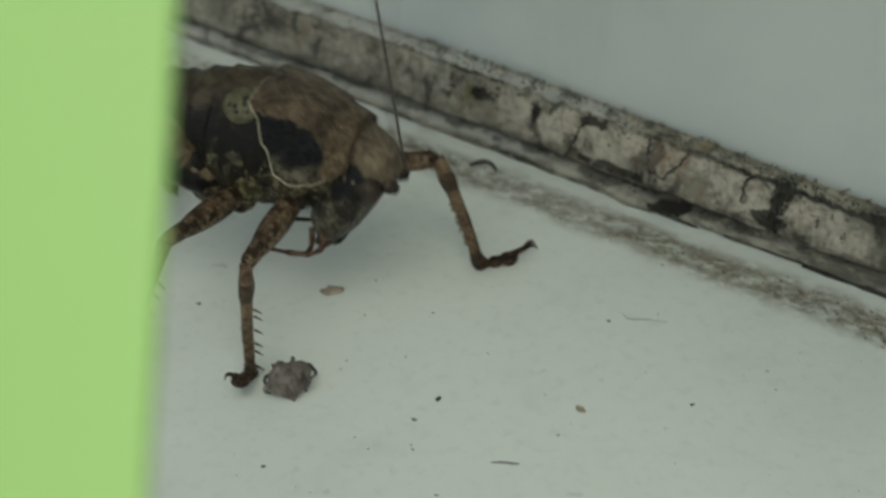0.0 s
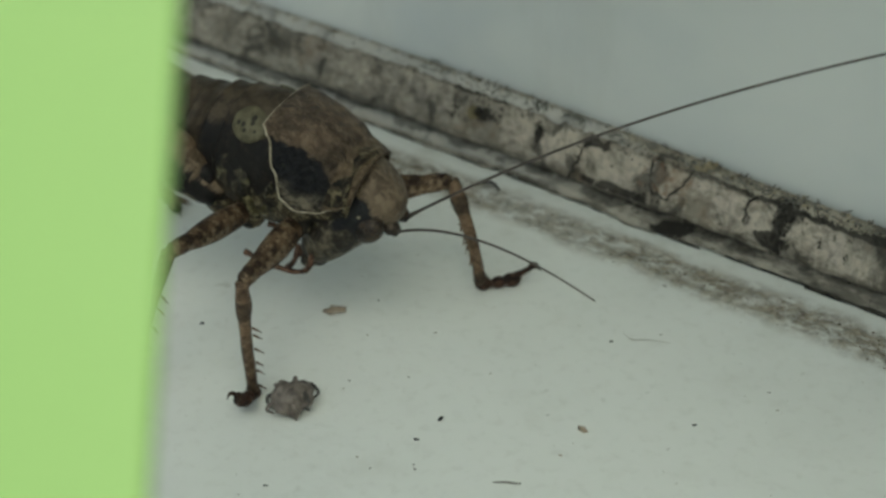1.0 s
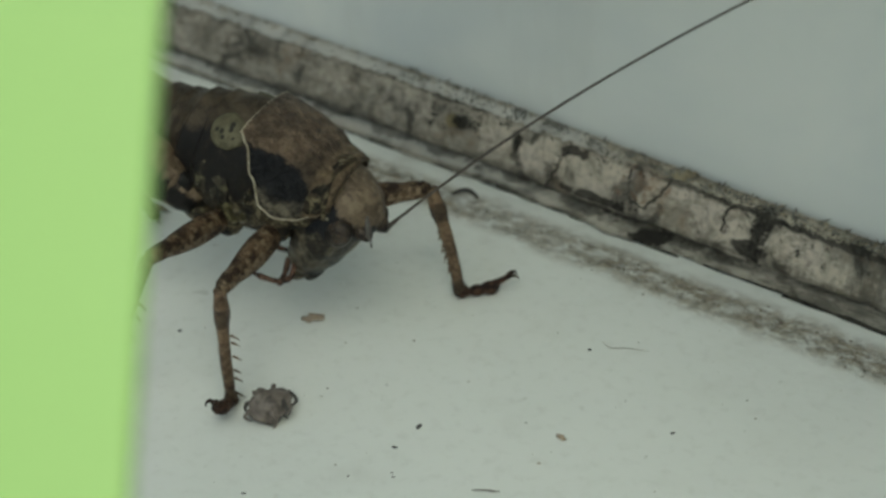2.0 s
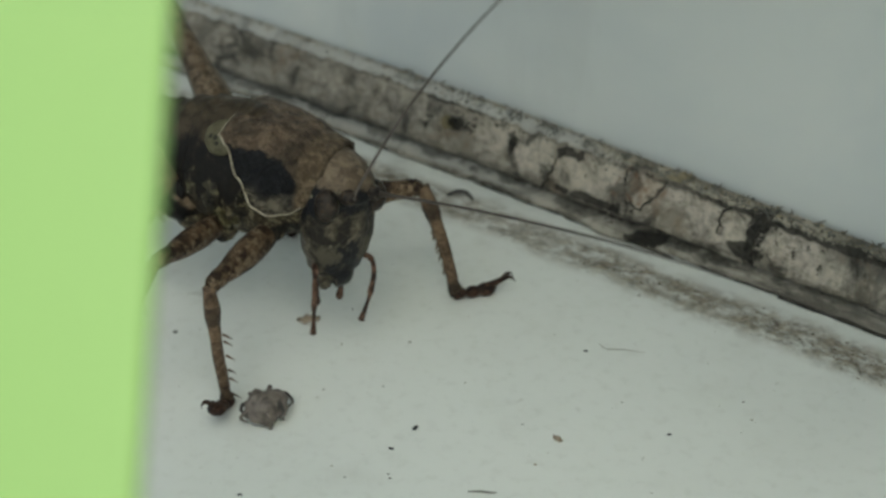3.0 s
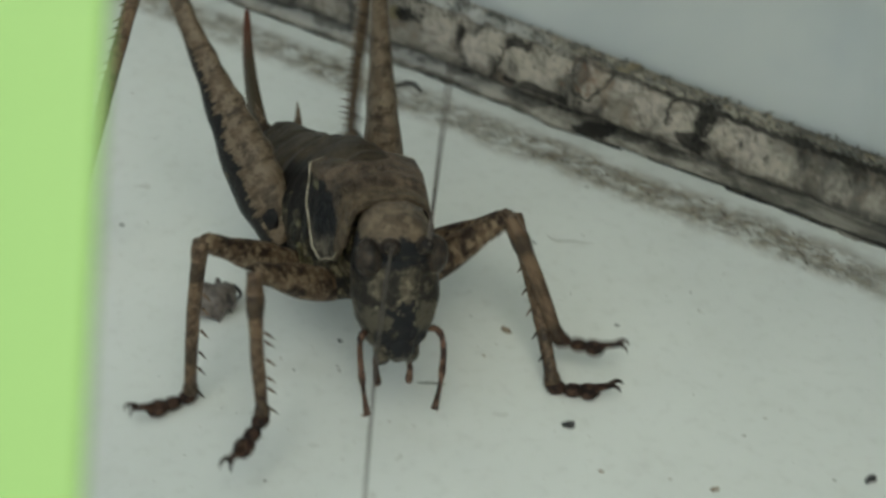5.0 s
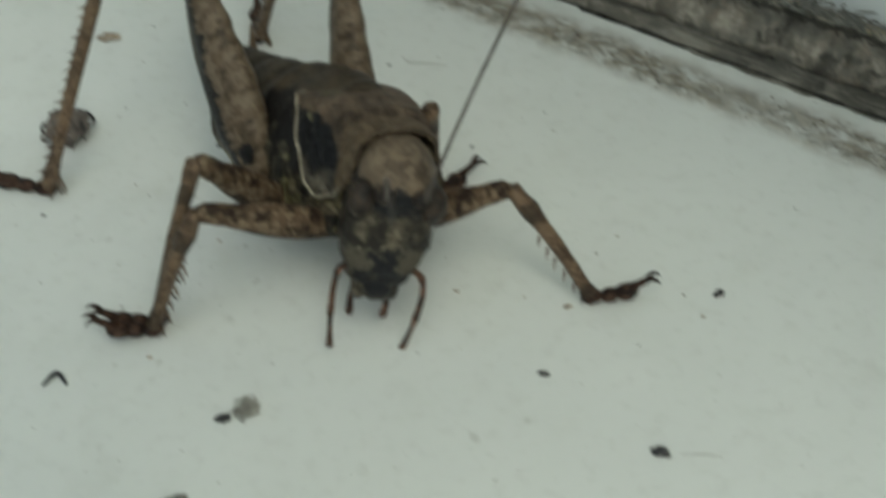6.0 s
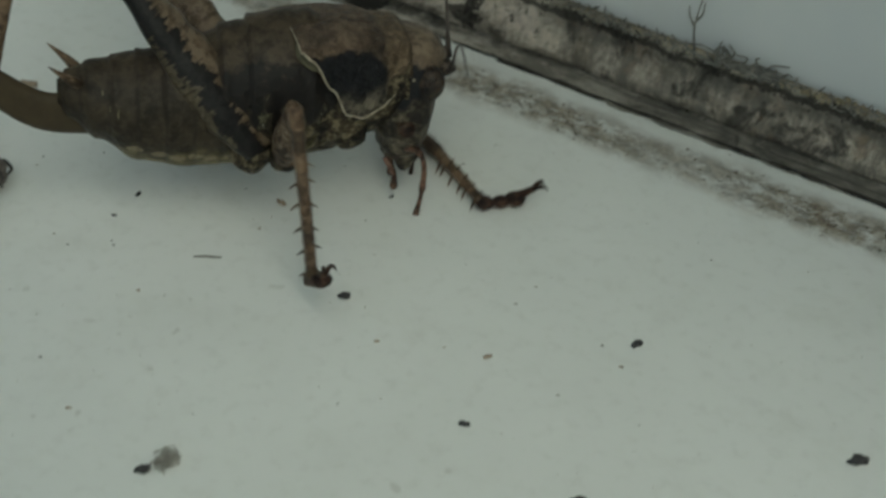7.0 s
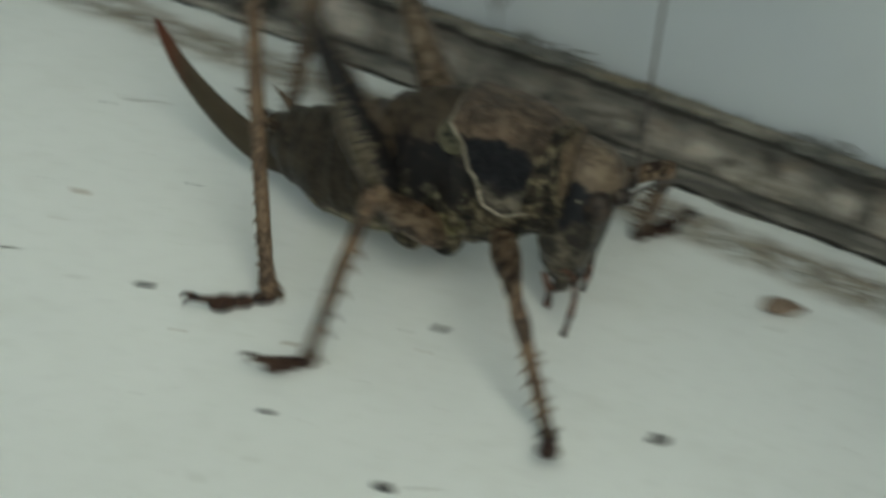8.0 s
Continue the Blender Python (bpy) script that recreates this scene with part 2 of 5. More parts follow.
def abdomen_material():
    n = Nodes("abdomen_shell_banded", 0.45, spec=0.22)
    v = n.place()
    z = n.math("ADD", n.axis("Z"), n.math("MULTIPLY", n.math("SUBTRACT", n.noise(700, 4, 0.65, v), 0.5), 0.0022))
    grain = n.step(n.noise(3200, 4, 0.65, v), 0.4, 0.66)
    blotch = n.step(n.noise(1100, 5, 0.65, v), 0.42, 0.6)
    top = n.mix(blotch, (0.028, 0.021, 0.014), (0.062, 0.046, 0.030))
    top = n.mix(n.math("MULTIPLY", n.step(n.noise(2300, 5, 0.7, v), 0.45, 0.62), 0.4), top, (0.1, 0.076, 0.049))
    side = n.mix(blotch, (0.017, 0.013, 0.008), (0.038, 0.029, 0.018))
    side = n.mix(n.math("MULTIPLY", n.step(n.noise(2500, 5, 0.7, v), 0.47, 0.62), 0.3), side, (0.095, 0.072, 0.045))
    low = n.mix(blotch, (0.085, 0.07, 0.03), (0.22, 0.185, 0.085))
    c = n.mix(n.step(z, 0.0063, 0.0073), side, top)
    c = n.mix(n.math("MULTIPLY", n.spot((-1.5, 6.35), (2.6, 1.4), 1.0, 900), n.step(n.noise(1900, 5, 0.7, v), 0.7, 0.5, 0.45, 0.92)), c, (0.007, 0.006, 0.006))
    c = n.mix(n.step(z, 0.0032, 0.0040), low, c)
    dash = n.step(n.noise(1.0, 2, 0.5, n.place(scale=(2600, 900, 700))), 0.69, 0.75)
    c = n.mix(n.math("MULTIPLY", dash, n.step(z, 0.0066, 0.0058, 0.1, 0.8)), c, (0.3, 0.25, 0.15))
    # pale chips along the lower edge of each plate
    for x, z in ((-7.2, 4.05), (-6.3, 3.75), (-5.6, 3.55), (-4.9, 3.7), (-4.3, 3.5), (-3.5, 3.6)):
        c = n.mix(n.math("MULTIPLY", n.spot((x, z), (0.34, 0.16), 0.9, 2400), 0.75), c, (0.25, 0.205, 0.13))
    ring = n.tree.nodes.new("ShaderNodeMath")
    ring.operation = "PINGPONG"
    n.put(ring.inputs[0], n.math("ADD", n.axis("X"), 0.02005))
    ring.inputs[1].default_value = 0.00054
    c = n.mix(n.math("MULTIPLY", n.step(n.axis("X"), -0.0029, -0.0037), n.step(ring.outputs[0], 0.00012, 0.00003, 0.0, 0.3)), c, (0.014, 0.011, 0.008))
    n.bump(n.noise(3800, 4, 0.6, v), 0.00012, 0.6)
    return n.done(c, 0.46)


def shin_material(name, spots):
    """Brown shin with black rings or blotches at given distances from the knee."""
    n = Nodes(name, 0.45, spec=0.22)
    v = n.place()
    blotch = n.step(n.noise(1500, 4, 0.65, v), 0.4, 0.6)
    grain = n.step(n.noise(4200, 3, 0.6, v), 0.4, 0.66)
    c = n.mix(blotch, (0.055, 0.035, 0.023), (0.15, 0.098, 0.06))
    c = n.mix(n.math("MULTIPLY", grain, 0.6), c, (0.24, 0.17, 0.11))
    x = n.math("ADD", n.axis("X"), n.math("MULTIPLY", n.math("SUBTRACT", n.noise(1800, 3, 0.6, v), 0.5), 0.0009))
    for a, e in spots:
        ring = n.math("MULTIPLY", n.step(x, (a - 0.15) * MM, a * MM), n.step(x, (e + 0.15) * MM, e * MM))
        worn = n.step(n.noise(1100, 5, 0.7, v), 0.36, 0.56, 0.15, 0.7)
        c = n.mix(n.math("MULTIPLY", ring, worn), c, (0.016, 0.012, 0.01))
    n.bump(n.noise(4200, 4, 0.6, v), 0.0001, 0.6)
    return n.done(c, 0.42)


SHIN = shin_material("shin_shell", ((0.9, 1.7), (4.9, 7.2)))
HIND_SHIN = shin_material("hind_shin_shell", ((0.6, 1.3), (16.6, 18.5)))
HIND_FEMURS = {-1: hind_femur_material(1.0), 1: hind_femur_material(-1.0)}
HEAD, PRONOTUM, OVIPOSITOR, ABDOMEN = head_material(), pronotum_material(), ovipositor_material(), abdomen_material()


def thread_material():
    n = Nodes("antenna_thread", 0.5)
    rings = n.noise(1.0, 2, 0.5, n.place(scale=(3500, 200, 200)))
    return n.done(n.mix(rings, (0.034, 0.026, 0.022), (0.115, 0.092, 0.075)))


THREAD = thread_material()


def sill_material():
    """White painted board: fine orange peel, faint grime, a brown dirt line beside the gasket."""
    n = Nodes("white_paint", 0.45, spec=0.4)
    v = n.place()
    y = n.axis("Y")
    grime = n.step(n.noise(60, 4, 0.6, v), 0.4, 0.7)
    fine = n.noise(1500, 3, 0.6, v)
    c = n.mix(n.math("MULTIPLY", grime, 0.5), (0.78, 0.79, 0.76), (0.7, 0.71, 0.68))
    c = n.mix(n.step(fine, 0.5, 0.75, 0.0, 0.3), c, (0.6, 0.6, 0.56))
    c = n.mix(n.step(n.noise(260, 5, 0.7, v), 0.5, 0.75, 0.0, 0.3), c, (0.62, 0.62, 0.57))
    pits = n.step(n.noise(900, 2, 0.5, v), 0.68, 0.74)
    c = n.mix(n.math("MULTIPLY", pits, n.math("MULTIPLY", n.step(n.noise(110, 2, 0.5, v), 0.5, 0.62), 0.4)), c, (0.42, 0.41, 0.36))
    # dirt line
    wob = n.math("MULTIPLY", n.math("SUBTRACT", n.noise(170, 4, 0.6, v), 0.5), 0.0012)
    yy = n.math("ADD", y, wob)
    band = n.math("MULTIPLY", n.step(yy, 0.0166, 0.0179), n.step(yy, 0.0199, 0.0189))
    streak = n.noise(1.0, 7, 0.78, n.place(scale=(760, 1150, 500)))
    clump = n.step(n.noise(1.0, 3, 0.6, n.place(scale=(130, 300, 100))), 0.3, 0.6, 0.7, 1.0)
    dirt = n.math("MULTIPLY", n.math("MULTIPLY", band, clump), n.step(streak, 0.37, 0.56))
    soil = n.mix(n.step(n.noise(1900, 5, 0.75, v), 0.35, 0.65), (0.105, 0.08, 0.053), (0.4, 0.345, 0.26))
    c = n.mix(n.math("MULTIPLY", dirt, 0.95), c, soil)
    film = n.math("MULTIPLY", n.step(yy, 0.0145, 0.0185), n.step(n.noise(420, 4, 0.65, v), 0.45, 0.75))
    c = n.mix(n.math("MULTIPLY", film, 0.35), c, (0.45, 0.43, 0.37))
    n.bump(n.math("ADD", n.noise(700, 3, 0.5, v), n.math("MULTIPLY", dirt, 1.5)), 0.0001, 0.5)
    return n.done(c, n.step(fine, 0.3, 0.7, 0.4, 0.55))


def gasket_material():
    """Old pale rubber under a film of mould: ragged grey stains, dark seams, paler clean patches."""
    n = Nodes("mouldy_rubber", 0.8, spec=0.25)
    v = n.place()
    x = n.axis("X")
    z = n.math("DIVIDE", n.axis("Z"), n.step(x, -0.012, 0.022, 1.07, 0.84))
    right, left = n.step(x, 0.0125, 0.0165), n.step(x, -0.003, -0.010)
    ragged = n.noise(900, 9, 0.78, v, 0.5)
    film = n.step(n.noise(1.0, 8, 0.76, n.place(scale=(260, 420, 420)), 0.8), 0.44, 0.6)
    fine = n.step(n.noise(1900, 6, 0.78, v), 0.47, 0.62)
    smear = n.step(n.noise(1.0, 6, 0.7, n.place(scale=(120, 1300, 1300))), 0.5, 0.66)
    c = n.mix(film, (0.62, 0.55, 0.46), (0.34, 0.3, 0.245))
    for centre, size in (((-2.6, 1.9), (1.1, 0.8)), ((13.0, 2.15), (0.95, 0.8)), ((3.75, 2.75), (0.75, 0.4)), ((7.7, 1.9), (1.3, 0.8)), ((-5.2, 1.9), (0.9, 0.6)), ((-11.3, 2.3), (1.4, 0.5)), ((1.9, 1.6), (0.8, 0.5)), ((6.2, 2.6), (0.6, 0.4))):
        c = n.mix(n.math("MULTIPLY", n.spot(centre, size, 2.8, 900), 0.5), c, (0.68, 0.6, 0.525))
    # the far end is greyer, the near end hairy and darker towards its top
    c = n.mix(n.math("MULTIPLY", left, n.step(ragged, 0.38, 0.62, 0.25, 0.75)), c, (0.19, 0.175, 0.155))
    hairy = n.step(n.noise(1.0, 7, 0.75, n.place(scale=(1100, 430, 430), turn=0.4)), 0.4, 0.58)
    c = n.mix(n.math("MULTIPLY", right, n.math("MULTIPLY", hairy, 0.75)), c, (0.13, 0.124, 0.108))
    upper = n.math("MULTIPLY", right, n.step(z, 0.0019, 0.0029))
    c = n.mix(n.math("MULTIPLY", upper, n.step(ragged, 0.3, 0.55, 0.3, 0.8)), c, (0.085, 0.082, 0.072))
    c = n.mix(n.math("MULTIPLY", smear, 0.35), c, (0.15, 0.142, 0.125))
    c = n.mix(n.math("MULTIPLY", fine, 0.4), c, (0.1, 0.094, 0.082))
    # streaks of dirt run along the foot of the face
    foot = n.math("MULTIPLY", n.step(z, 0.0019, 0.0009), n.step(n.noise(1.0, 7, 0.74, n.place(scale=(170, 1500, 1500), shift=(0, 4, 0))), 0.42, 0.6))
    c = n.mix(n.math("MULTIPLY", foot, 0.75), c, (0.12, 0.112, 0.096))
    stain = n.step(n.noise(480, 9, 0.78, v, 0.7), 0.53, 0.62)
    c = n.mix(n.math("MULTIPLY", stain, 0.75), c, (0.07, 0.065, 0.056))
    grime = n.step(n.noise(640, 9, 0.8, n.place(shift=(0.6, 0.3, 0.9)), 0.9), 0.5, 0.6)
    c = n.mix(n.math("MULTIPLY", grime, 0.5), c, (0.115, 0.096, 0.072))
    blush = n.step(n.noise(330, 6, 0.7, n.place(shift=(0.2, 0.8, 0.5))), 0.54, 0.66)
    c = n.mix(n.math("MULTIPLY", blush, n.step(ragged, 0.4, 0.6, 0.1, 0.45)), c, (0.36, 0.25, 0.165))
    rust = n.math("MULTIPLY", n.spot((3.6, 2.3), (1.6, 0.9), 2.0, 900), n.step(n.noise(1500, 5, 0.7, v), 0.5, 0.6))
    c = n.mix(n.math("MULTIPLY", rust, 0.7), c, (0.27, 0.17, 0.11))
    c = n.mix(n.math("MULTIPLY", n.spot((-8.0, 2.4), (0.55, 0.36), 1.4, 1100), 0.85), c, (0.21, 0.17, 0.088))
    ink = (0.02, 0.018, 0.016)
    for centre, size in (((10.55, 2.4), (0.45, 1.2)), ((10.2, 1.3), (0.8, 0.35)), ((-7.3, 2.45), (0.55, 0.32)), ((-9.15, 2.1), (0.35, 0.35)), ((-3.75, 2.35), (0.25, 0.38)), ((1.4, 1.15), (1.6, 0.2)), ((-0.2, 2.9), (0.7, 0.2))):
        c = n.mix(n.math("MULTIPLY", n.spot(centre, size, 2.6, 1200), 0.85), c, ink)
    # lower flange: dark and lumpy
    flange = n.step(z, 0.00066, 0.00056)
    tone = n.mix(n.step(n.noise(1.0, 8, 0.76, n.place(scale=(300, 800, 800), shift=(3, 0, 0))), 0.38, 0.58), (0.5, 0.46, 0.395), (0.15, 0.138, 0.115))
    lines = n.step(n.noise(1.0, 6, 0.7, n.place(scale=(90, 2600, 2600), shift=(1, 0, 2))), 0.52, 0.62)
    tone = n.mix(n.math("MULTIPLY", lines, 0.8), tone, (0.055, 0.05, 0.042))
    tone = n.mix(n.math("MULTIPLY", right, 0.35), tone, (0.2, 0.19, 0.165))
    tone = n.mix(n.math("MULTIPLY", n.step(x, 0.002, -0.006), n.math("MULTIPLY", n.step(z, 0.0002, 0.00042), 0.65)), tone, (0.6, 0.585, 0.55))
    c = n.mix(n.math("MULTIPLY", flange, 0.9), c, tone)
    c = n.mix(n.math("MULTIPLY", flange, n.spot((5.3, 0.35), (1.3, 0.35), 2.4, 900)), c, (0.03, 0.027, 0.023))
    # seam under the bead
    zs = n.math("ADD", z, n.math("MULTIPLY", n.math("SUBTRACT", n.noise(380, 7, 0.72, v), 0.5), 0.0012))
    seam = n.math("MULTIPLY", n.step(zs, 0.00045, 0.00055), n.step(zs, 0.00085, 0.00072))
    seam = n.math("MULTIPLY", seam, n.math("MAXIMUM", n.step(x, 0.0115, 0.016, 0.6, 0.3), n.math("MULTIPLY", n.spot((4.3, 0.6), (2.6, 1.5), 2.2, 900), 0.8)))
    c = n.mix(n.math("MULTIPLY", seam, n.step(ragged, 0.3, 0.5, 0.55, 1.0)), c, ink)
    # upper lip: ragged dark edge, pale dusty slope above it, white paint at the far end
    zz = n.math("ADD", z, n.math("MULTIPLY", n.math("SUBTRACT", ragged, 0.5), 0.0011))
    edge = n.math("MULTIPLY", n.step(zz, 0.0030, 0.0031), n.step(zz, 0.00338, 0.0033))
    c = n.mix(n.math("MULTIPLY", edge, n.step(x, -0.002, 0.012, 0.3, 0.85)), c, (0.045, 0.042, 0.036))
    slope = n.step(zz, 0.00333, 0.00342)
    dusty = n.mix(n.step(n.noise(1300, 7, 0.75, v), 0.45, 0.62), (0.52, 0.47, 0.375), (0.24, 0.215, 0.168))
    dusty = n.mix(n.step(n.noise(1.0, 5, 0.7, n.place(scale=(160, 700, 700), shift=(2, 1, 0))), 0.52, 0.64, 0.0, 0.7), dusty, (0.47, 0.37, 0.22))
    c = n.mix(n.math("MULTIPLY", slope, 0.85), c, dusty)
    paint = n.math("MULTIPLY", n.math("MULTIPLY", n.step(zz, 0.00318, 0.00324), n.step(zz, 0.00356, 0.00344)), n.step(x, 0.004, -0.002))
    c = n.mix(n.math("MULTIPLY", paint, 0.85), c, (0.62, 0.605, 0.57))
    n.bump(n.math("ADD", n.noise(900, 7, 0.7, v), n.math("MULTIPLY", stain, 0.25)), 0.0004, 0.9)
    return n.done(c, 0.82)


def plain(name, a, b, scale, rough, depth=0.00008):
    n = Nodes(name, rough)
    f = n.noise(scale, 5, 0.62)
    n.bump(f, depth, 0.5)
    return n.done(n.mix(n.step(f, 0.32, 0.68), a, b))


SILL, GASKET = sill_material(), gasket_material()


def sash_material():
    n = Nodes("white_sash_paint", 0.3, spec=0.5)
    cloud = n.step(n.noise(45, 4, 0.6, warp=0.6), 0.35, 0.68)
    c = n.mix(cloud, (0.64, 0.665, 0.68), (0.77, 0.775, 0.75))
    smudge = n.step(n.noise(1.0, 5, 0.65, n.place(scale=(120, 120, 40), turn=0.3)), 0.56, 0.7)
    c = n.mix(n.math("MULTIPLY", smudge, 0.25), c, (0.6, 0.6, 0.575))
    n.bump(n.noise(400, 2, 0.5), 0.00003, 0.2)
    return n.done(c, 0.32)


SASH = sash_material()
CREVICE = plain("crevice_dirt", (0.01, 0.009, 0.008), (0.05, 0.045, 0.036), 1500, 0.9)
MOULD = plain("black_mould", (0.012, 0.011, 0.01), (0.075, 0.068, 0.056), 2600, 0.95, 0.0002)
OCHRE = plain("ochre_crust", (0.2, 0.165, 0.1), (0.43, 0.37, 0.255), 1500, 0.9, 0.0002)
FLUFF = plain("grey_fluff", (0.13, 0.125, 0.11), (0.3, 0.29, 0.26), 1800, 0.95)
PALE_FLUFF = plain("pale_fluff", (0.22, 0.21, 0.185), (0.48, 0.46, 0.41), 1800, 0.95)
DARK_BIT = plain("black_crumb", (0.012, 0.012, 0.014), (0.06, 0.056, 0.055), 2500, 0.6)
BROWN_BIT = plain("brown_crumb", (0.14, 0.095, 0.062), (0.3, 0.22, 0.155), 2600, 0.7)
TAN_BIT = plain("tan_flake", (0.26, 0.2, 0.145), (0.46, 0.38, 0.29), 2400, 0.8)
HUSK = plain("grey_husk", (0.065, 0.052, 0.044), (0.21, 0.176, 0.154), 2100, 0.55)
HUSK_DARK = plain("dark_husk", (0.03, 0.027, 0.025), (0.09, 0.08, 0.075), 2100, 0.6)
BRICK_WALL = plain("rendered_wall", (0.42, 0.4, 0.36), (0.52, 0.5, 0.46), 40, 0.9, 0.002)
EARTH = plain("ground_grass", (0.05, 0.075, 0.03), (0.1, 0.12, 0.055), 3, 0.95, 0.02)


def green_material():
    n = Nodes("green_plastic", 0.35, spec=0.4)
    f = n.noise(35, 3, 0.5)
    n.bump(n.noise(220, 2, 0.5), 0.0001, 0.2)
    return n.done(n.mix(n.step(f, 0.3, 0.7), (0.43, 0.665, 0.21), (0.47, 0.7, 0.24)))


GREEN = green_material()


# ---- mesh helpers ----
def solid(bm, smooth=True):
    bmesh.ops.recalc_face_normals(bm, faces=bm.faces[:])
    for f in bm.faces:
        f.smooth = smooth
    return bm


def part(name, bm, material, parent=None, label="", scale=MM):
    """One bmesh, drawn in millimetres, as one mesh object under a thing or a part."""
    me = bpy.data.meshes.new(name)
    bmesh.ops.scale(bm, vec=(scale, scale, scale), verts=bm.verts[:])
    bm.to_mesh(me)
    bm.free()
    me.materials.append(material)
    ob = new(name, me)
    if parent is not None:
        ob.parent = parent
    return tagged(ob, label)


def join_rings(bm, rings, closed=True, caps=True):
    vs = [[bm.verts.new(p) for p in ring] for ring in rings]
    n = len(vs[0])
    for a, b in zip(vs, vs[1:]):
        for i in range(n if closed else n - 1):
            j = (i + 1) % n
            bm.faces.new((a[i], a[j], b[j], b[i]))
    if caps and closed:
        bm.faces.new(vs[0][::-1])
        bm.faces.new(vs[-1])
    return vs


def tube(points, radii, n=10, bm=None, flat=1.0, rough=0.0):
    """A tapered tube along points; radii one per point; flat squashes it along its second axis."""
    bm = bm or bmesh.new()
    pts = [Vector(p) for p in points]
    side = None
    rings = []
    for i, p in enumerate(pts):
        way = (pts[min(i + 1, len(pts) - 1)] - pts[max(i - 1, 0)]).normalized()
        if side is None:
            side = way.orthogonal().normalized() if abs(way.y) > 0.9 else Vector((0, 1, 0))
        side = (side - way * side.dot(way)).normalized()
        up = way.cross(side)
        ring = []
        for k in range(n):
            a = 2 * math.pi * k / n
            r = radii[i] * (1 + rough * noise.noise(Vector((p.x * 2 + math.cos(a), p.y * 2 + math.sin(a), p.z * 2))))
            ring.append(p + side * (math.cos(a) * r * flat) + up * (math.sin(a) * r))
        rings.append(ring)
    join_rings(bm, rings)
    return bm


def blob(centre, size, bm=None, n=12, m=8, rough=0.0, seed=0.0, flat_below=None):
    """An uneven ellipsoid."""
    bm = bm or bmesh.new()
    c, s = Vector(centre), Vector(size)
    rings = []
    for i in range(m + 1):
        t = math.pi * (0.04 + 0.92 * i / m)
        ring = []
        for k in range(n):
            a = 2 * math.pi * k / n
            d = Vector((math.sin(t) * math.cos(a), math.sin(t) * math.sin(a), math.cos(t)))
            g = 1 + rough * noise.noise(d * 1.7 + Vector((seed, seed * 1.3, seed * 0.7)))
            p = c + Vector((d.x * s.x, d.y * s.y, d.z * s.z)) * g
            if flat_below is not None:
                p.z = max(p.z, flat_below)
            ring.append(p)
        rings.append(ring)
    join_rings(bm, rings)
    return bm


def arc(points, steps=24):
    """A smooth curve through a few points (Catmull-Rom)."""
    pts = [Vector(p) for p in points]
    pts = [2 * pts[0] - pts[1]] + pts + [2 * pts[-1] - pts[-2]]
    out = []
    spans = len(pts) - 3
    for s in range(spans):
        a, b, c, d = pts[s : s + 4]
        for i in range(steps // spans + (1 if s == spans - 1 else 0)):
            t = i / (steps // spans)
            out.append(0.5 * ((2 * b) + (c - a) * t + (2 * a - 5 * b + 4 * c - d) * t * t + (3 * b - 3 * c + d - a) * t**3))
    return out


def curve_at(table, x):
    """Smooth interpolation in a small table of (x, value...)."""
    xs = [r[0] for r in table]
    if x <= xs[0]:
        return table[0][1:]
    if x >= xs[-1]:
        return table[-1][1:]
    i = max(k for k in range(len(xs) - 1) if xs[k] <= x)
    f = (x - xs[i]) / (xs[i + 1] - xs[i])
    f = f * f * (3 - 2 * f)
    return tuple(a + (b - a) * f for a, b in zip(table[i][1:], table[i + 1][1:]))


# ---- the place: sill, sash, gasket ----
STRIP = pose(0, 0, 0, 0, 0, -32)


def box(x0, x1, y0, y1, z0, z1, edge=0.0):
    bm = bmesh.new()
    bmesh.ops.create_cube(bm, size=1)
    for v in bm.verts:
        v.co = Vector(((x0 + x1) / 2 + v.co.x * (x1 - x0), (y0 + y1) / 2 + v.co.y * (y1 - y0), (z0 + z1) / 2 + v.co.z * (z1 - z0)))
    if edge:
        bmesh.ops.bevel(bm, geom=bm.edges[:], offset=edge, segments=3, affect="EDGES", profile=0.6)
    return bm


def setting(name, bm, material, label, smooth=False):
    ob = part(name, solid(bm, smooth), material, None, label)
    ob.matrix_world = STRIP
    return tagged(ob, category=name.split("_")[0], kind="structure")


sill = setting("sill", box(-620, 620, -170, 24, -24, 0, 2.0), SILL, "white painted window sill with a dirt line and crumbs")
sash = setting("sash", box(-620, 620, 22.9, 70, 0.004, 900, 1.0), SASH, "white glossy window sash standing on the sill")
# rail added out of view, to dim the sill towards the gasket
setting("sash_rail", box(-619, 619, -8, 22.8, 50, 112, 2.0), SASH, "unseen white rail added over the sill to shade its back")
# upright block added beyond view; it cuts skylight from the right
setting("jamb", box(92, 132, -30, 22.8, 0.004, 900, 1.0), BRICK_WALL, "unseen grey block added to darken the right end of the sill")
# its unseen partner on the left, added to block light from there
setting("jamb_left", box(-250, -200, -45, 22.8, 0.004, 900, 1.0), BRICK_WALL, "unseen grey block added to hold back light from the left")
setting("wall_below", box(-3000, 3000, 30, 300, -1000, -24.5), BRICK_WALL, "plain pale rendered wall below the sill")
setting("wall_left", box(-3000, -621, 30, 300, -24, 1600), BRICK_WALL, "plain pale rendered wall beside the window")
setting("wall_right", box(621, 3000, 30, 300, -24, 1600), BRICK_WALL, "plain pale rendered wall beside the window")
setting("wall_above", box(-620.5, 620.5, 30, 300, 901, 1600), BRICK_WALL, "plain pale rendered wall above the window")
setting("ground", box(-800000, 800000, -800000, 800000, -1200, -1000.5), EARTH, "grassy ground below the window")

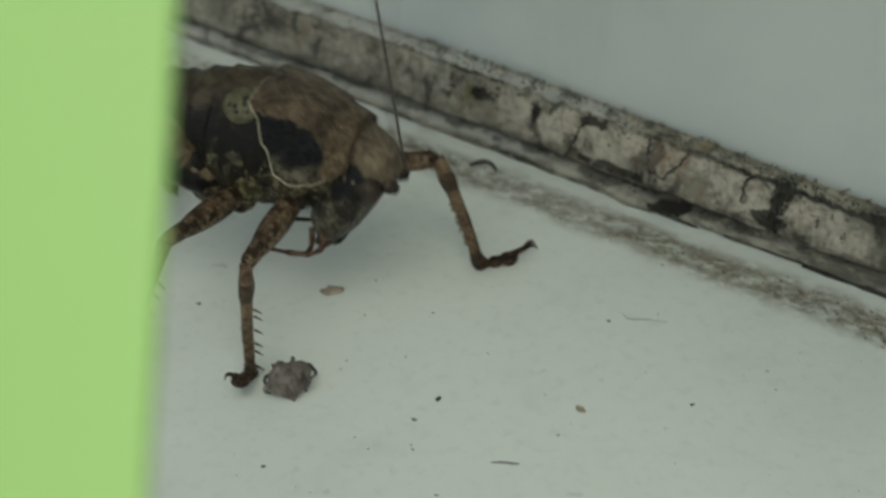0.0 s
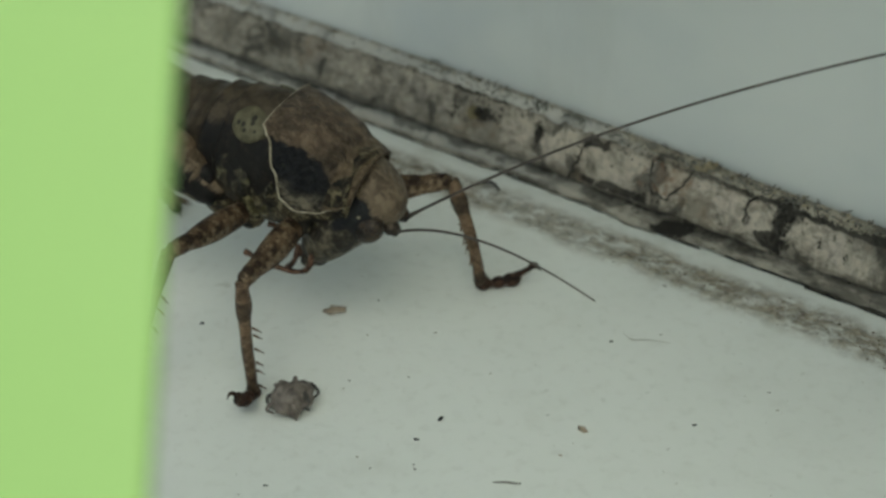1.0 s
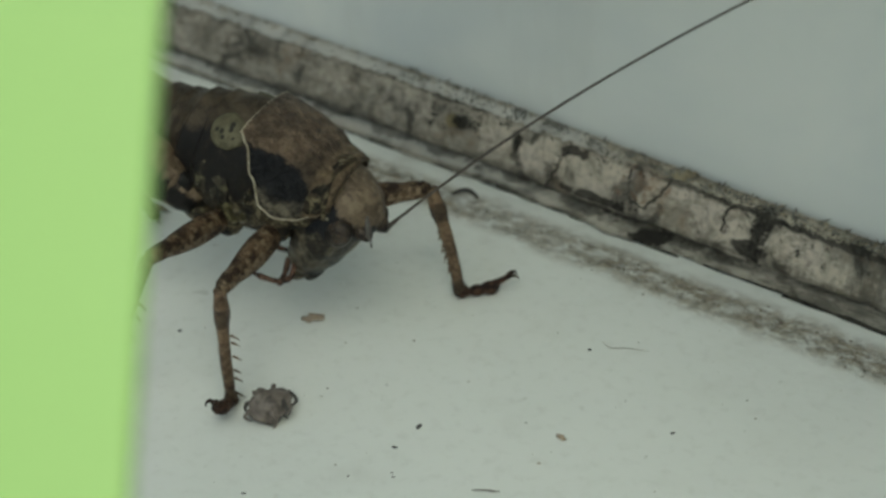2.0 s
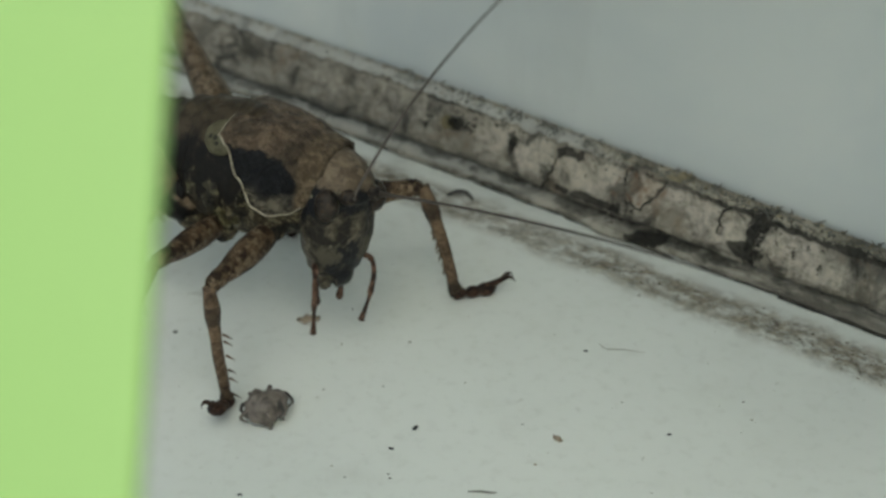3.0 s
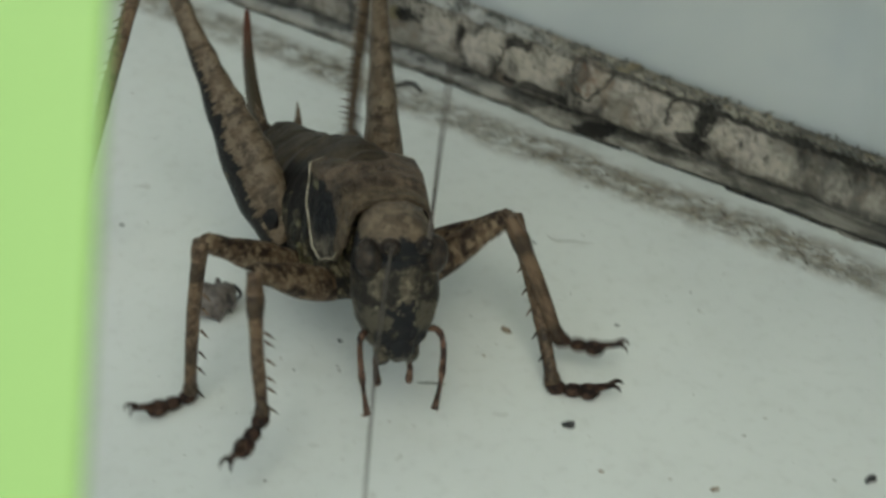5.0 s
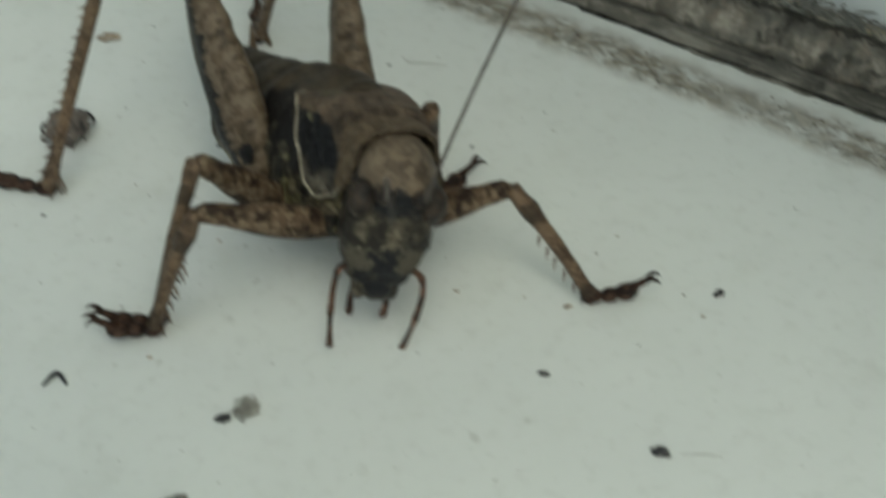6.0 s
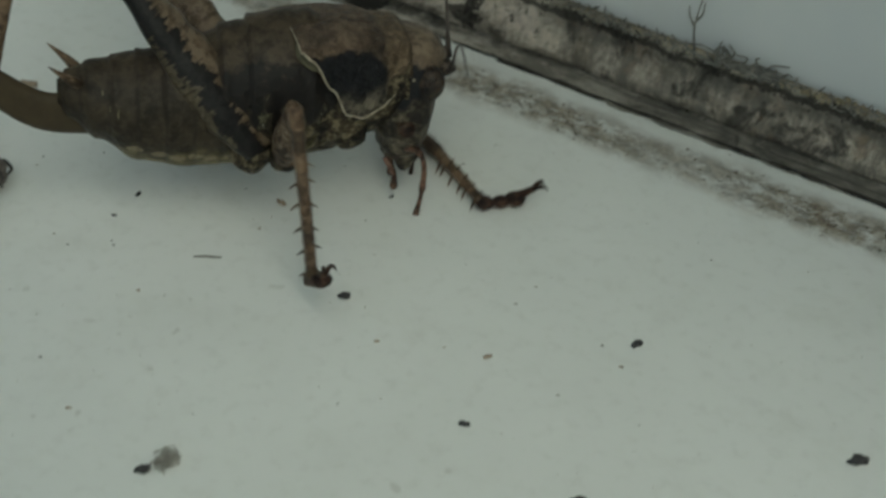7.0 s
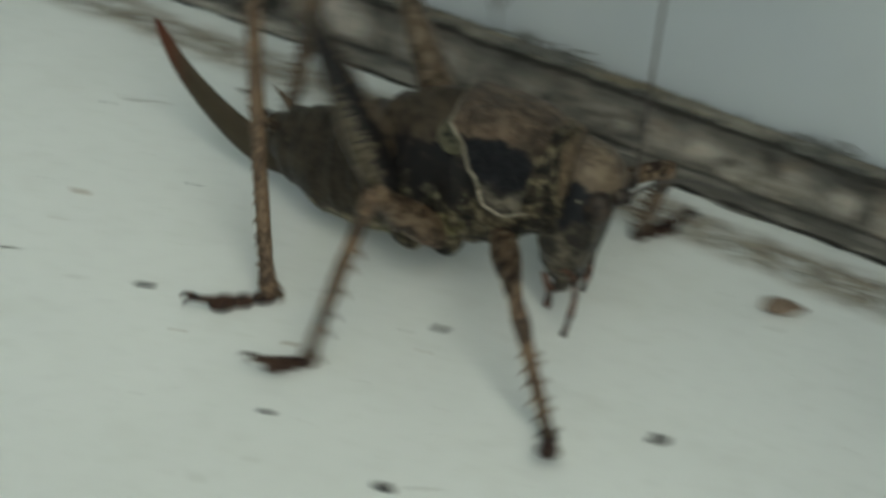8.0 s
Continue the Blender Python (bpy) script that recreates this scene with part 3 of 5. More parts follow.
PROFILE = [(20.8, 0.02), (20.6, 0.1), (20.68, 0.28), (20.92, 0.46), (21.25, 0.55), (21.5, 0.6), (21.5, 0.67), (21.27, 0.74), (21.1, 0.95), (21.18, 1.3), (21.4, 1.9), (21.6, 2.4), (21.8, 2.85), (21.93, 3.12), (21.96, 3.25), (22.04, 3.33), (22.2, 3.38), (22.36, 3.43), (22.52, 3.48), (22.7, 3.54), (22.7, 0.02)]


def strip_height(u):
    """The gasket is squashed lower towards its near end."""
    f = min(1.0, max(0.0, (u + 12) / 34))
    return 1.07 - 0.23 * f * f * (3 - 2 * f)


def gasket():
    """The weathered rubber strip between sill and sash: lumpy flange, seam, face and ragged lip."""
    bm = bmesh.new()
    rings = []
    x = -140.0
    while x <= 140:
        near = -40 < x < 50
        ring = []
        for i, (y, z) in enumerate(PROFILE):
            q = Vector((x * 0.35, i * 0.5, 3.0))
            a = noise.noise(q) * 0.12 + noise.noise(q * 3.1) * 0.06 + noise.noise(q * 9.0) * 0.035
            b = noise.noise(q + Vector((9, 0, 0))) * 0.07 + noise.noise(q * 3.7 + Vector((4, 2, 0))) * 0.04
            if i in (13, 14, 15, 16):
                a += 0.1 * noise.noise(Vector((x * 1.9, i * 0.3, 0))) + 0.06 * noise.noise(Vector((x * 5.0, i, 3)))
                b += 0.05 * noise.noise(Vector((x * 4.0, i, 8)))
            if i < 5:
                a += -0.3 * math.exp(-((x - 3.5) / 3.0) ** 2) * (i < 4) + 0.2 * noise.noise(Vector((x * 0.5, i * 0.4, 1))) + 0.1 * noise.noise(Vector((x * 2.2, i * 0.6, 5)))
                b += 0.1 * noise.noise(Vector((x * 0.8, 1, 9))) * (i > 0)
                if x > 13:
                    a -= 0.25 * min(1, (x - 13) / 6) * (i < 3)
                    b -= 0.12 * min(1, (x - 13) / 6) * (i > 1)
            if 3 < i < 9:
                b += 0.12 * noise.noise(Vector((x * 0.45, 6, 2))) + 0.05 * noise.noise(Vector((x * 1.7, 6, 4)))
            if i >= len(PROFILE) - 2:
                a = b = 0
            squash = strip_height(x) * (1 - 0.3 * min(1.0, max(0.0, (x - 8) / 12)) if i < 7 else 1.0)
            ring.append(Vector((x, y + a, max(0.02, (z + b) * squash))))
        rings.append(ring)
        x += 0.14 if near else 4.0
    join_rings(bm, rings)
    return setting("gasket", bm, GASKET, "pale rubber gasket covered in grey and black mould", True)


gasket()


def thing(name, label, category, group="", m=None):
    ob = new(name)
    ob.empty_display_size = 0.002
    if m is not None:
        ob.matrix_world = m
    return tagged(ob, label, category, group)


def single(name, bm, material, label, category, group="", m=None, smooth=True):
    ob = part(name, solid(bm, smooth), material, None, label)
    if m is not None:
        ob.matrix_world = m
    return tagged(ob, category=category, group=group)


def at(x, y, turn=0.0, z=0.0):
    """A pose on the sill, in millimetres."""
    return pose(x * MM, y * MM, z * MM, 0, 0, turn)


# ---- green board in front ----
def green_board():
    bm = box(-8, 0, -0.25, 0.25, 0, 52, 0.12)
    for v in bm.verts:
        v.co.x += -0.0007 * v.co.z
        v.co.y += 0.75 * v.co.z
    single("green_board", bm, GREEN, "smooth light green plastic board standing on the sill", "board", m=at(10.52, -65.00))


green_board()


# ---- the bush cricket ----
cricket = thing("bush_cricket", "brown mottled wingless bush cricket walking on the white sill", "insect")


def abdomen():
    """Ringed abdomen: overlapping plates, widest behind the thorax."""
    table = [(-10.1, 5.7, 0.4, 0.4), (-9.7, 5.65, 0.85, 0.9), (-8.6, 5.4, 1.5, 1.5), (-7.0, 5.05, 2.0, 2.1), (-5.0, 5.15, 2.25, 2.5), (-3.0, 5.45, 2.3, 2.9), (-1.0, 5.75, 2.3, 2.98), (0.6, 6.2, 2.0, 2.45)]
    rings = []
    seams = [-9.1, -8.1, -7.1, -6.05, -4.95, -3.85, -2.75, 0.7]
    x = -10.1
    while x <= 0.6:
        z, w, h = curve_at(table, x)
        nxt = min([s for s in seams if s > x], default=0.7)
        lap = 0.07 * math.exp(-((nxt - x) - 1.0) ** 2 / 0.05) + 0.05 * (nxt - x)
        ring = []
        for k in range(28):
            a = 2 * math.pi * k / 28
            y, zz = math.cos(a), math.sin(a)
            keel = 0.12 if zz > 0.97 else 0
            r = 1 + (lap * 0.5 if zz > -0.45 else 0.02) + 0.015 * noise.noise(Vector((x * 1.5, y * 2, zz * 2)))
            ring.append(Vector((x, y * w * r, z + zz * h * r * (0.96 + 0.1 * min(1, max(0, (-2.5 - x) / 2.5)) if zz < 0 else 1) + keel)))
        rings.append(ring)
        x += 0.1
    bm = bmesh.new()
    join_rings(bm, rings)
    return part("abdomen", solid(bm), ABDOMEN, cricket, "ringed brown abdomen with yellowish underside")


def ovipositor():
    """Upcurved blade of two valves."""
    spine = arc([(-8.6, 0, 4.75), (-10.8, 0, 4.95), (-12.8, 0, 6.4), (-14.3, 0, 8.2), (-15.2, 0, 10.1)], 28)
    rings = []
    for i, p in enumerate(spine):
        f = i / (len(spine) - 1)
        h = 0.95 * (1 - f) ** 0.45 * (0.75 + 0.25 * math.cos(f * 2)) + 0.03
        way = (spine[min(i + 1, len(spine) - 1)] - spine[max(i - 1, 0)]).normalized()
        up = Vector((0, 1, 0)).cross(way)
        w = 0.32 * (1 - f) ** 0.4 + 0.03
        ring = []
        for k in range(12):
            a = 2 * math.pi * k / 12
            groove = 0.8 if abs(math.sin(a)) < 0.2 else 1.0
            ring.append(p + up * (math.sin(a) * h) + Vector((0, math.cos(a) * w * groove, 0)))
        rings.append(ring)
    bm = bmesh.new()
    join_rings(bm, rings)
    return part("ovipositor", solid(bm), OVIPOSITOR, cricket, "curved glossy brown blade with a reddish tip")


def cerci():
    for side in (-1, 1):
        bm = tube(arc([(-9.2, side * 0.6, 6.3), (-9.7, side * 0.85, 6.75), (-10.4, side * 1.0, 7.35)], 8), [0.24, 0.23, 0.22, 0.2, 0.17, 0.13, 0.1, 0.06, 0.02], 8)
        part("cercus", solid(bm), BACK, cricket)


def lobe_bottom(x):
    return curve_at([(-1.2, 8.3), (-0.75, 7.95), (0.0, 6.75), (0.7, 5.5), (1.4, 5.22), (2.2, 5.5), (2.9, 6.05), (3.5, 6.6)], x)[0]


def pronotum_point(x, p):
    """p from -1 (right lobe's lower edge) over 0 (the keel) to 1."""
    w, top = curve_at([(-1.2, 2.42, 8.7), (-0.5, 2.36, 8.8), (0.6, 2.24, 8.82), (1.8, 2.02, 8.7), (2.6, 1.82, 8.4), (3.1, 1.82, 8.32), (3.5, 1.76, 8.24)], x)
    side, q = (1 if p >= 0 else -1), abs(p)
    if q < 0.45:
        f = q / 0.45
        y, z = w * 0.86 * f, top - 0.42 * f**2.4
    else:
        f = (q - 0.45) / 0.55
        z0 = top - 0.42
        z = z0 + (lobe_bottom(x) - z0) * f
        y = w * (0.86 + 0.19 * math.sin(min(1, (z0 - z) / 2.6) * math.pi * 0.62))
    bulge = 0.05 * noise.noise(Vector((x * 0.9, p * 3, 5)))
    return Vector((x, side * (y + bulge), z + bulge))


def pronotum():
    """Saddle-shaped shield with hanging side lobes."""
    bm = bmesh.new()
    xs = [-1.2 + 4.7 * i / 30 for i in range(31)]
    ps = [-1 + 2 * k / 48 for k in range(49)]
    outer = [[pronotum_point(x, p) for p in ps] for x in xs]
    for x, row in zip(xs, outer):
        lift = 0.05 * math.exp(-((x + 1.2) / 0.35) ** 2)
        for v in row:
            v.z += lift
    inner = [[Vector((v.x, v.y * 0.93, v.z - 0.14)) for v in row] for row in outer]
    a = join_rings(bm, outer, closed=False, caps=False)
    b = join_rings(bm, inner, closed=False, caps=False)
    for i in range(len(xs) - 1):
        bm.faces.new((a[i][0], a[i + 1][0], b[i + 1][0], b[i][0]))
        bm.faces.new((a[i][-1], a[i + 1][-1], b[i + 1][-1], b[i][-1]))
    for j in range(len(ps) - 1):
        bm.faces.new((a[0][j], a[0][j + 1], b[0][j + 1], b[0][j]))
        bm.faces.new((a[-1][j], a[-1][j + 1], b[-1][j + 1], b[-1][j]))
    shield = part("pronotum", solid(bm), PRONOTUM, cricket, "tan saddle-shaped shield with dark side lobes")
    for side in (-1, 1):
        line = []
        for i in range(40):
            f = i / 39
            if f < 0.3:
                q = pronotum_point(-1.2, side * (0.02 + 0.98 * f / 0.3)) + Vector((0, 0, 0.05))
            else:
                q = pronotum_point(-1.2 + 4.0 * (f - 0.3) / 0.7, side * 1.0) + Vector((0, 0, 0.05 * math.exp(-((f - 0.3) / 0.06) ** 2)))
            line.append(q + Vector((-0.02, side * 0.03, -0.02)))
        part("pale_rim", solid(tube(line, [0.02] * 4 + [0.026, 0.03, 0.034, 0.038, 0.042] + [0.046] * 22 + [0.048, 0.046, 0.044, 0.042, 0.04, 0.036, 0.03, 0.025, 0.02], 7)), PALE, shield, "cream-white rim")
    return shield


def thorax():
    """Lower thorax with side plates and leg sockets."""
    table = [(-3.2, 4.6, 2.0, 1.7), (-1.5, 4.9, 2.25, 2.1), (0.5, 5.2, 2.05, 2.2), (2.2, 5.8, 1.75, 2.1), (3.6, 6.2, 1.5, 1.8)]
    rings = []
    for i in range(36):
        x = -3.2 + 6.8 * i / 35
        z, w, h = curve_at(table, x)
        ring = []
        for k in range(26):
            a = 2 * math.pi * k / 26
            g = 1 + 0.09 * noise.noise(Vector((x * 1.3, math.cos(a) * 2.2, math.sin(a) * 2.2))) + 0.05 * noise.noise(Vector((x * 4, math.cos(a) * 5, math.sin(a) * 5)))
            ring.append(Vector((x, math.cos(a) * w * g, z + math.sin(a) * h * g)))
        rings.append(ring)
    bm = bmesh.new()
    join_rings(bm, rings)
    body = part("thorax", solid(bm), SIDE, cricket, "dark mottled lower thorax")
    for side in (-1, 1):
        for x, y, z, r in ((1.3, 1.3, 4.4, 0.75), (-1.3, 1.5, 3.75, 0.85), (-2.7, 1.7, 4.0, 0.95)):
            part("coxa", solid(blob((x, side * y, z), (r, r * 0.8, r * 1.25), n=14, m=9, rough=0.15, seed=x)), SIDE, body)
        for x, y, z, w, h in ((-0.2, 1.92, 5.4, 0.45, 0.8), (-1.3, 2.2, 5.6, 0.56, 1.0), (-2.4, 2.22, 5.5, 0.6, 0.95)):
            bm = blob((0, 0, 0), (w, 0.28, h), n=20, m=14, rough=0.55, seed=x + side)
            for v in bm.verts:
                v.co = pose(x, side * y, z, 0, 14, 0) @ v.co
            part("pleural_plate", solid(bm), PLEURA, body, "dark lumpy side plate flecked with olive")
        part("side_plate", solid(blob((-0.9, side * 1.95, 4.7), (0.75, 0.3, 0.8), n=16, m=11, rough=0.7, seed=side)), BELLY, body, "yellowish-green side plate")
    return body


def wing_pads():
    """Two scale-like stubs that slide under the shield's rear edge."""
    pads = []
    for side in (-1, 1):
        bm = blob((0, 0, 0), (0.86, 0.8, 0.22), n=24, m=12, rough=0.12, seed=3)
        tilt = pose(0, 0, 0, -42 * side, 6, 0)
        for v in bm.verts:
            v.co = tilt @ v.co + Vector((STUB.x, -side * STUB.y, STUB.z))
        pads.append(part("wing_pad", solid(bm), WING, cricket, "short olive-cream wing stub with dark dots"))
    return pads


PIVOT = Vector((3.0, 0, 6.6))
SADDLE = Vector((0.6, 0, 6.2))


def head():
    """Long-faced head on its own pivot, with eyes, feelers, jaws and palps as pieces of it."""
    table = [(2.3, 4.25, 0.3, 0.42), (2.55, 4.26, 0.68, 0.82), (3.1, 4.24, 1.05, 1.26), (3.9, 4.16, 1.32, 1.58), (4.8, 4.08, 1.46, 1.72), (5.8, 4.02, 1.5, 1.68), (6.6, 3.95, 1.52, 1.56), (7.2, 3.85, 1.52, 1.42), (7.65, 3.7, 1.42, 1.2), (7.95, 3.55, 1.15, 0.9), (8.12, 3.45, 0.6, 0.5)]
    rings = []
    for i in range(34):
        z = 2.3 + 5.82 * i / 33
        cx, rx, ry = curve_at(table, z)
        ring = []
        for k in range(28):
            a = 2 * math.pi * k / 28
            g = 1 + 0.04 * noise.noise(Vector((math.cos(a) * 2, math.sin(a) * 2, z)))
            flat = 0.86 if math.cos(a) > 0.7 and 2.5 < z < 6.5 else 1.0
            ring.append(Vector((cx + math.cos(a) * rx * g * flat, math.sin(a) * ry * g, z)) - PIVOT)
        rings.append(ring)
    bm = bmesh.new()
    join_rings(bm, rings)
    skull = part("head", solid(bm), HEAD, cricket, "dark mottled long face with a tan crown")
    skull.matrix_basis = Matrix.Translation(PIVOT * MM)
    palps = {}
    for side in (-1, 1):
        part("eye", solid(blob(Vector((4.72, side * 1.3, 6.3)) - PIVOT, (0.6, 0.52, 0.74), n=20, m=14)), EYE, skull, "glossy dark brown eye")
        part("antenna_base", solid(tube([Vector((4.95, side * 0.6, 6.75)) - PIVOT, Vector((5.4, side * 0.66, 6.85)) - PIVOT, Vector((5.7, side * 0.7, 6.95)) - PIVOT], [0.4, 0.36, 0.2], 12)), SOCKET, skull)
        part("jaw", solid(blob(Vector((4.5, side * 0.55, 2.6)) - PIVOT, (0.42, 0.36, 0.6), n=12, m=8, rough=0.1)), HEAD, skull)
        long_palp = arc([Vector(p) - PIVOT for p in ((4.1, side * 1.0, 3.2), (4.8, side * 1.5, 3.35), (5.15, side * 1.66, 2.75), (5.3, side * 1.55, 1.5), (5.3, side * 1.35, 0.35))], 18)
        radii = [0.12, 0.13, 0.13, 0.13, 0.13, 0.15, 0.11, 0.11, 0.12, 0.12, 0.12, 0.15, 0.09, 0.09, 0.1, 0.12, 0.15, 0.18, 0.12]
        palps[side] = part("long_palp", solid(tube(long_palp, radii, 9)), PALP, skull)
        short_palp = arc([Vector(p) - PIVOT for p in ((3.7, side * 0.45, 2.4), (4.15, side * 0.68, 1.85), (4.3, side * 0.62, 1.1))], 10)
        part("short_palp", solid(tube(short_palp, [0.13, 0.13, 0.14, 0.15, 0.13, 0.12, 0.12, 0.13, 0.15, 0.17, 0.1], 8)), PALP, skull)
    part("upper_lip", solid(blob(Vector((4.9, 0, 2.75)) - PIVOT, (0.3, 0.55, 0.55), n=14, m=8, rough=0.1)), HEAD, skull)
    feelers = {}
    for side, length in ((-1, 13.5), (1, 39.0)):
        steps = 40
        line = [Vector((length * i / steps, 0, -0.012 * (length * i / steps) ** 2 * (1.8 if side < 0 else 0.4))) for i in range(steps + 1)]
        radii = [0.07 * (1 - 0.5 * (i / steps)) for i in range(steps + 1)]
        radii[0] = 0.14
        ob = part("antenna", solid(tube(line, radii, 7)), THREAD, skull, "thin dark thread-like feeler")
        ob.matrix_basis = Matrix.Translation((Vector((5.6, side * 0.7, 6.9)) - PIVOT) * MM)
        feelers[side] = ob
    return skull, feelers, palps


def spikes(bm, length, count, start, reach, lean, sides, seed):
    rnd = random.Random(seed)
    for i in range(count):
        x = start + (length - start - 0.4) * i / max(1, count - 1)
        for ang in sides:
            d = Vector((lean, math.cos(ang), math.sin(ang))).normalized()
            p = Vector((x + rnd.uniform(-0.15, 0.15), 0, 0)) + Vector((0, math.cos(ang), math.sin(ang))) * 0.24
            tip = p + d * reach * rnd.uniform(0.7, 1.1)
            tube([p, p.lerp(tip, 0.5), tip], [0.065, 0.045, 0.008], 5, bm)


LEGS = {
    # name: side, hip, femur length, tibia length
    "fore": ((1.2, 1.45, 3.9), 5.25, 5.5),
    "mid": ((-1.4, 1.7, 3.5), 5.95, 7.1),
    "hind": ((-2.5, 2.3, 4.2), 13.8, 15.4),
}


def leg(kind, side):
    """Upper leg, shin with spines and a padded foot with claws; each is keyed on its own."""
    hip, fl, tl = LEGS[kind]
    bm = bmesh.new()
    if kind == "hind":
        table = [(0.0, 0.6, 0.5), (0.8, 0.8, 0.65), (2.5, 1.08, 0.82), (4.5, 1.1, 0.8), (7.0, 0.85, 0.62), (9.5, 0.58, 0.46), (12.0, 0.42, 0.36), (15.0, 0.38, 0.34), (16.4, 0.46, 0.4), (17.2, 0.4, 0.38), (17.5, 0.2, 0.2)]
        rings = []
        for i in range(54):
            x = -0.1 + 14.2 * i / 53
            h, w = curve_at(table, x * 1.24)
            h *= 1.12
            ring = []
            for k in range(20):
                a = 2 * math.pi * k / 20
                y, z = math.cos(a) * w, math.sin(a) * h + 0.05 * math.exp(-((x - 4) / 4) ** 2)
                ridge = 0.06 * math.sin(x * 5.5) * max(0, math.sin(a)) * math.exp(-((x - 4.5) / 4) ** 2)
                ring.append(Vector((x, y, z + ridge)))
            rings.append(ring)
        join_rings(bm, rings)
        material = HIND_FEMURS[side]
        label = "long hind thigh with a black stripe"
    else:
        r = 0.62 if kind == "fore" else 0.6
        rings = []
        for i in range(22):
            x = fl * i / 21
            f = x / fl
            h = r * (0.72 + 0.42 * math.sin(math.pi * min(1, f * 1.15 + 0.12))) * (1 if f < 0.86 else 0.92)
            h *= 0.5 if i == 21 else 1
            ring = [Vector((x, math.cos(2 * math.pi * k / 14) * h * 0.8, math.sin(2 * math.pi * k / 14) * h)) * (1 + 0.03 * noise.noise(Vector((x, k, 0)))) for k in range(14)]
            rings.append(ring)
        join_rings(bm, rings)
        material, label = LEG, "mottled brown thigh"
    femur = part(kind + "_thigh", solid(bm), material, cricket, label)
    if kind == "hind":
        part("black_spot", solid(blob((1.0, -side * 0.56, 0.3), (0.5, 0.16, 0.42), n=14, m=8, rough=0.2)), INK, femur, "round black spot")
    bm = bmesh.new()
    r = 0.33 if kind == "hind" else 0.31
    n = 24
    pts = [Vector((tl * i / n, 0, 0.12 * math.sin(math.pi * i / n))) for i in range(n + 1)]
    radii = []
    for i in range(n + 1):
        f = i / n
        bulb = 0.13 * math.exp(-((f - 0.2) / 0.09) ** 2) if kind == "fore" else 0.08 * math.exp(-((f - 0.05) / 0.06) ** 2)
        radii.append(r * (1.05 - 0.22 * f) + bulb * 0.7 + (0.08 if f > 0.93 else 0))
    tube(pts, radii, 10, bm, flat=0.85, rough=0.1)
    if kind == "hind":
        spikes(bm, tl, 26, 3.0, 0.5, 0.8, (2.3, 0.85), 4)
        spikes(bm, tl, 3, tl - 0.7, 0.9, 1.2, (-2.2, -0.9), 5)
    else:
        spikes(bm, tl, 6, 2.2, 0.48, 0.75, (-0.5, -2.6), 6)
    tibia = part(kind + "_shin", solid(bm), HIND_SHIN if kind == "hind" else SHIN, cricket, "spiny brown shin")
    bm = bmesh.new()
    k = 1.25 if kind == "hind" else 1.0
    blob((0.12 * k, 0, 0.3), (0.42 * k, 0.34, 0.3), bm, 10, 6, 0.1, 1, 0.02)
    blob((0.8 * k, 0, 0.27), (0.42 * k, 0.33, 0.27), bm, 10, 6, 0.12, 2, 0.02)
    blob((1.42 * k, 0, 0.32), (0.46 * k, 0.42, 0.3), bm, 12, 6, 0.12, 3, 0.02)
    tube([(1.5 * k, 0, 0.45), (1.95 * k, 0, 0.62), (2.3 * k, 0, 0.78)], [0.2, 0.15, 0.13], 8, bm)
    foot = part(kind + "_foot", solid(bm), FOOT, cricket, "dark padded foot")
    for s in (-1, 1):
        claw = tube(arc([(2.25 * k, s * 0.06, 0.78), (2.45 * k, s * 0.15, 0.9), (2.65 * k, s * 0.22, 0.86), (2.76 * k, s * 0.24, 0.68)], 9), [0.1, 0.1, 0.095, 0.09, 0.08, 0.07, 0.055, 0.04, 0.025, 0.012][:10], 7)
        part("claw", solid(claw), FOOT, foot)
    return femur, tibia, foot


abdomen()
ovipositor()
cerci()
thorax()
WING_PADS = wing_pads()
SHIELD = pronotum()
SKULL, FEELERS, PALPS = head()
LEG_PARTS = {(kind, side): leg(kind, side) for side in (-1, 1) for kind in ("fore", "mid", "hind")}


# ---- litter on the sill ----
def insect_husk():
    """Curled dead spider-like husk: rounded body with folded legs."""
    husk = thing("insect_husk", "small grey dried insect husk with curled legs", "dead insect", m=at(0.1, -0.3, 20))
    bm = blob((0, 0, 0.62), (0.92, 0.78, 0.68), None, 16, 10, 0.45, 2.0, 0.03)
    part("body", solid(bm), HUSK, husk)
    part("dark_hollow", solid(blob((0.36, -0.18, 0.78), (0.36, 0.42, 0.36), None, 12, 8, 0.3, 5.0)), HUSK_DARK, husk, "dark sunken side")
    rnd = random.Random(5)
    for i in range(7):
        a = radians(15 + i * 50 + rnd.uniform(-12, 12))
        d = Vector((math.cos(a), math.sin(a) * 0.85, 0))
        up = 0.85 + rnd.uniform(-0.25, 0.25)
        pts = arc([d * 0.6 + Vector((0, 0, 0.75)), d * 0.95 + Vector((0, 0, up)), d * 1.08 + Vector((rnd.uniform(-0.25, 0.25), 0, 0.45)), d * 0.9 + Vector((0, rnd.uniform(-0.2, 0.2), 0.06))], 12)
        part("leg", solid(tube(pts, [0.1] * 5 + [0.08] * 4 + [0.06, 0.055, 0.05, 0.03], 6)), HUSK if i % 3 else HUSK_DARK, husk)


insect_husk()


def crumb(x, y, size, turn, material, seed, name, label, stretch=1.6):
    size *= 0.64
    bm = blob((0, 0, size * 0.3), (size * 0.5 * stretch, size * 0.42, size * 0.32), None, 10, 6, 0.7, seed, 0.006)
    return single(name, bm, material, label, "crumb", "crumbs on the sill", at(x, y, turn))


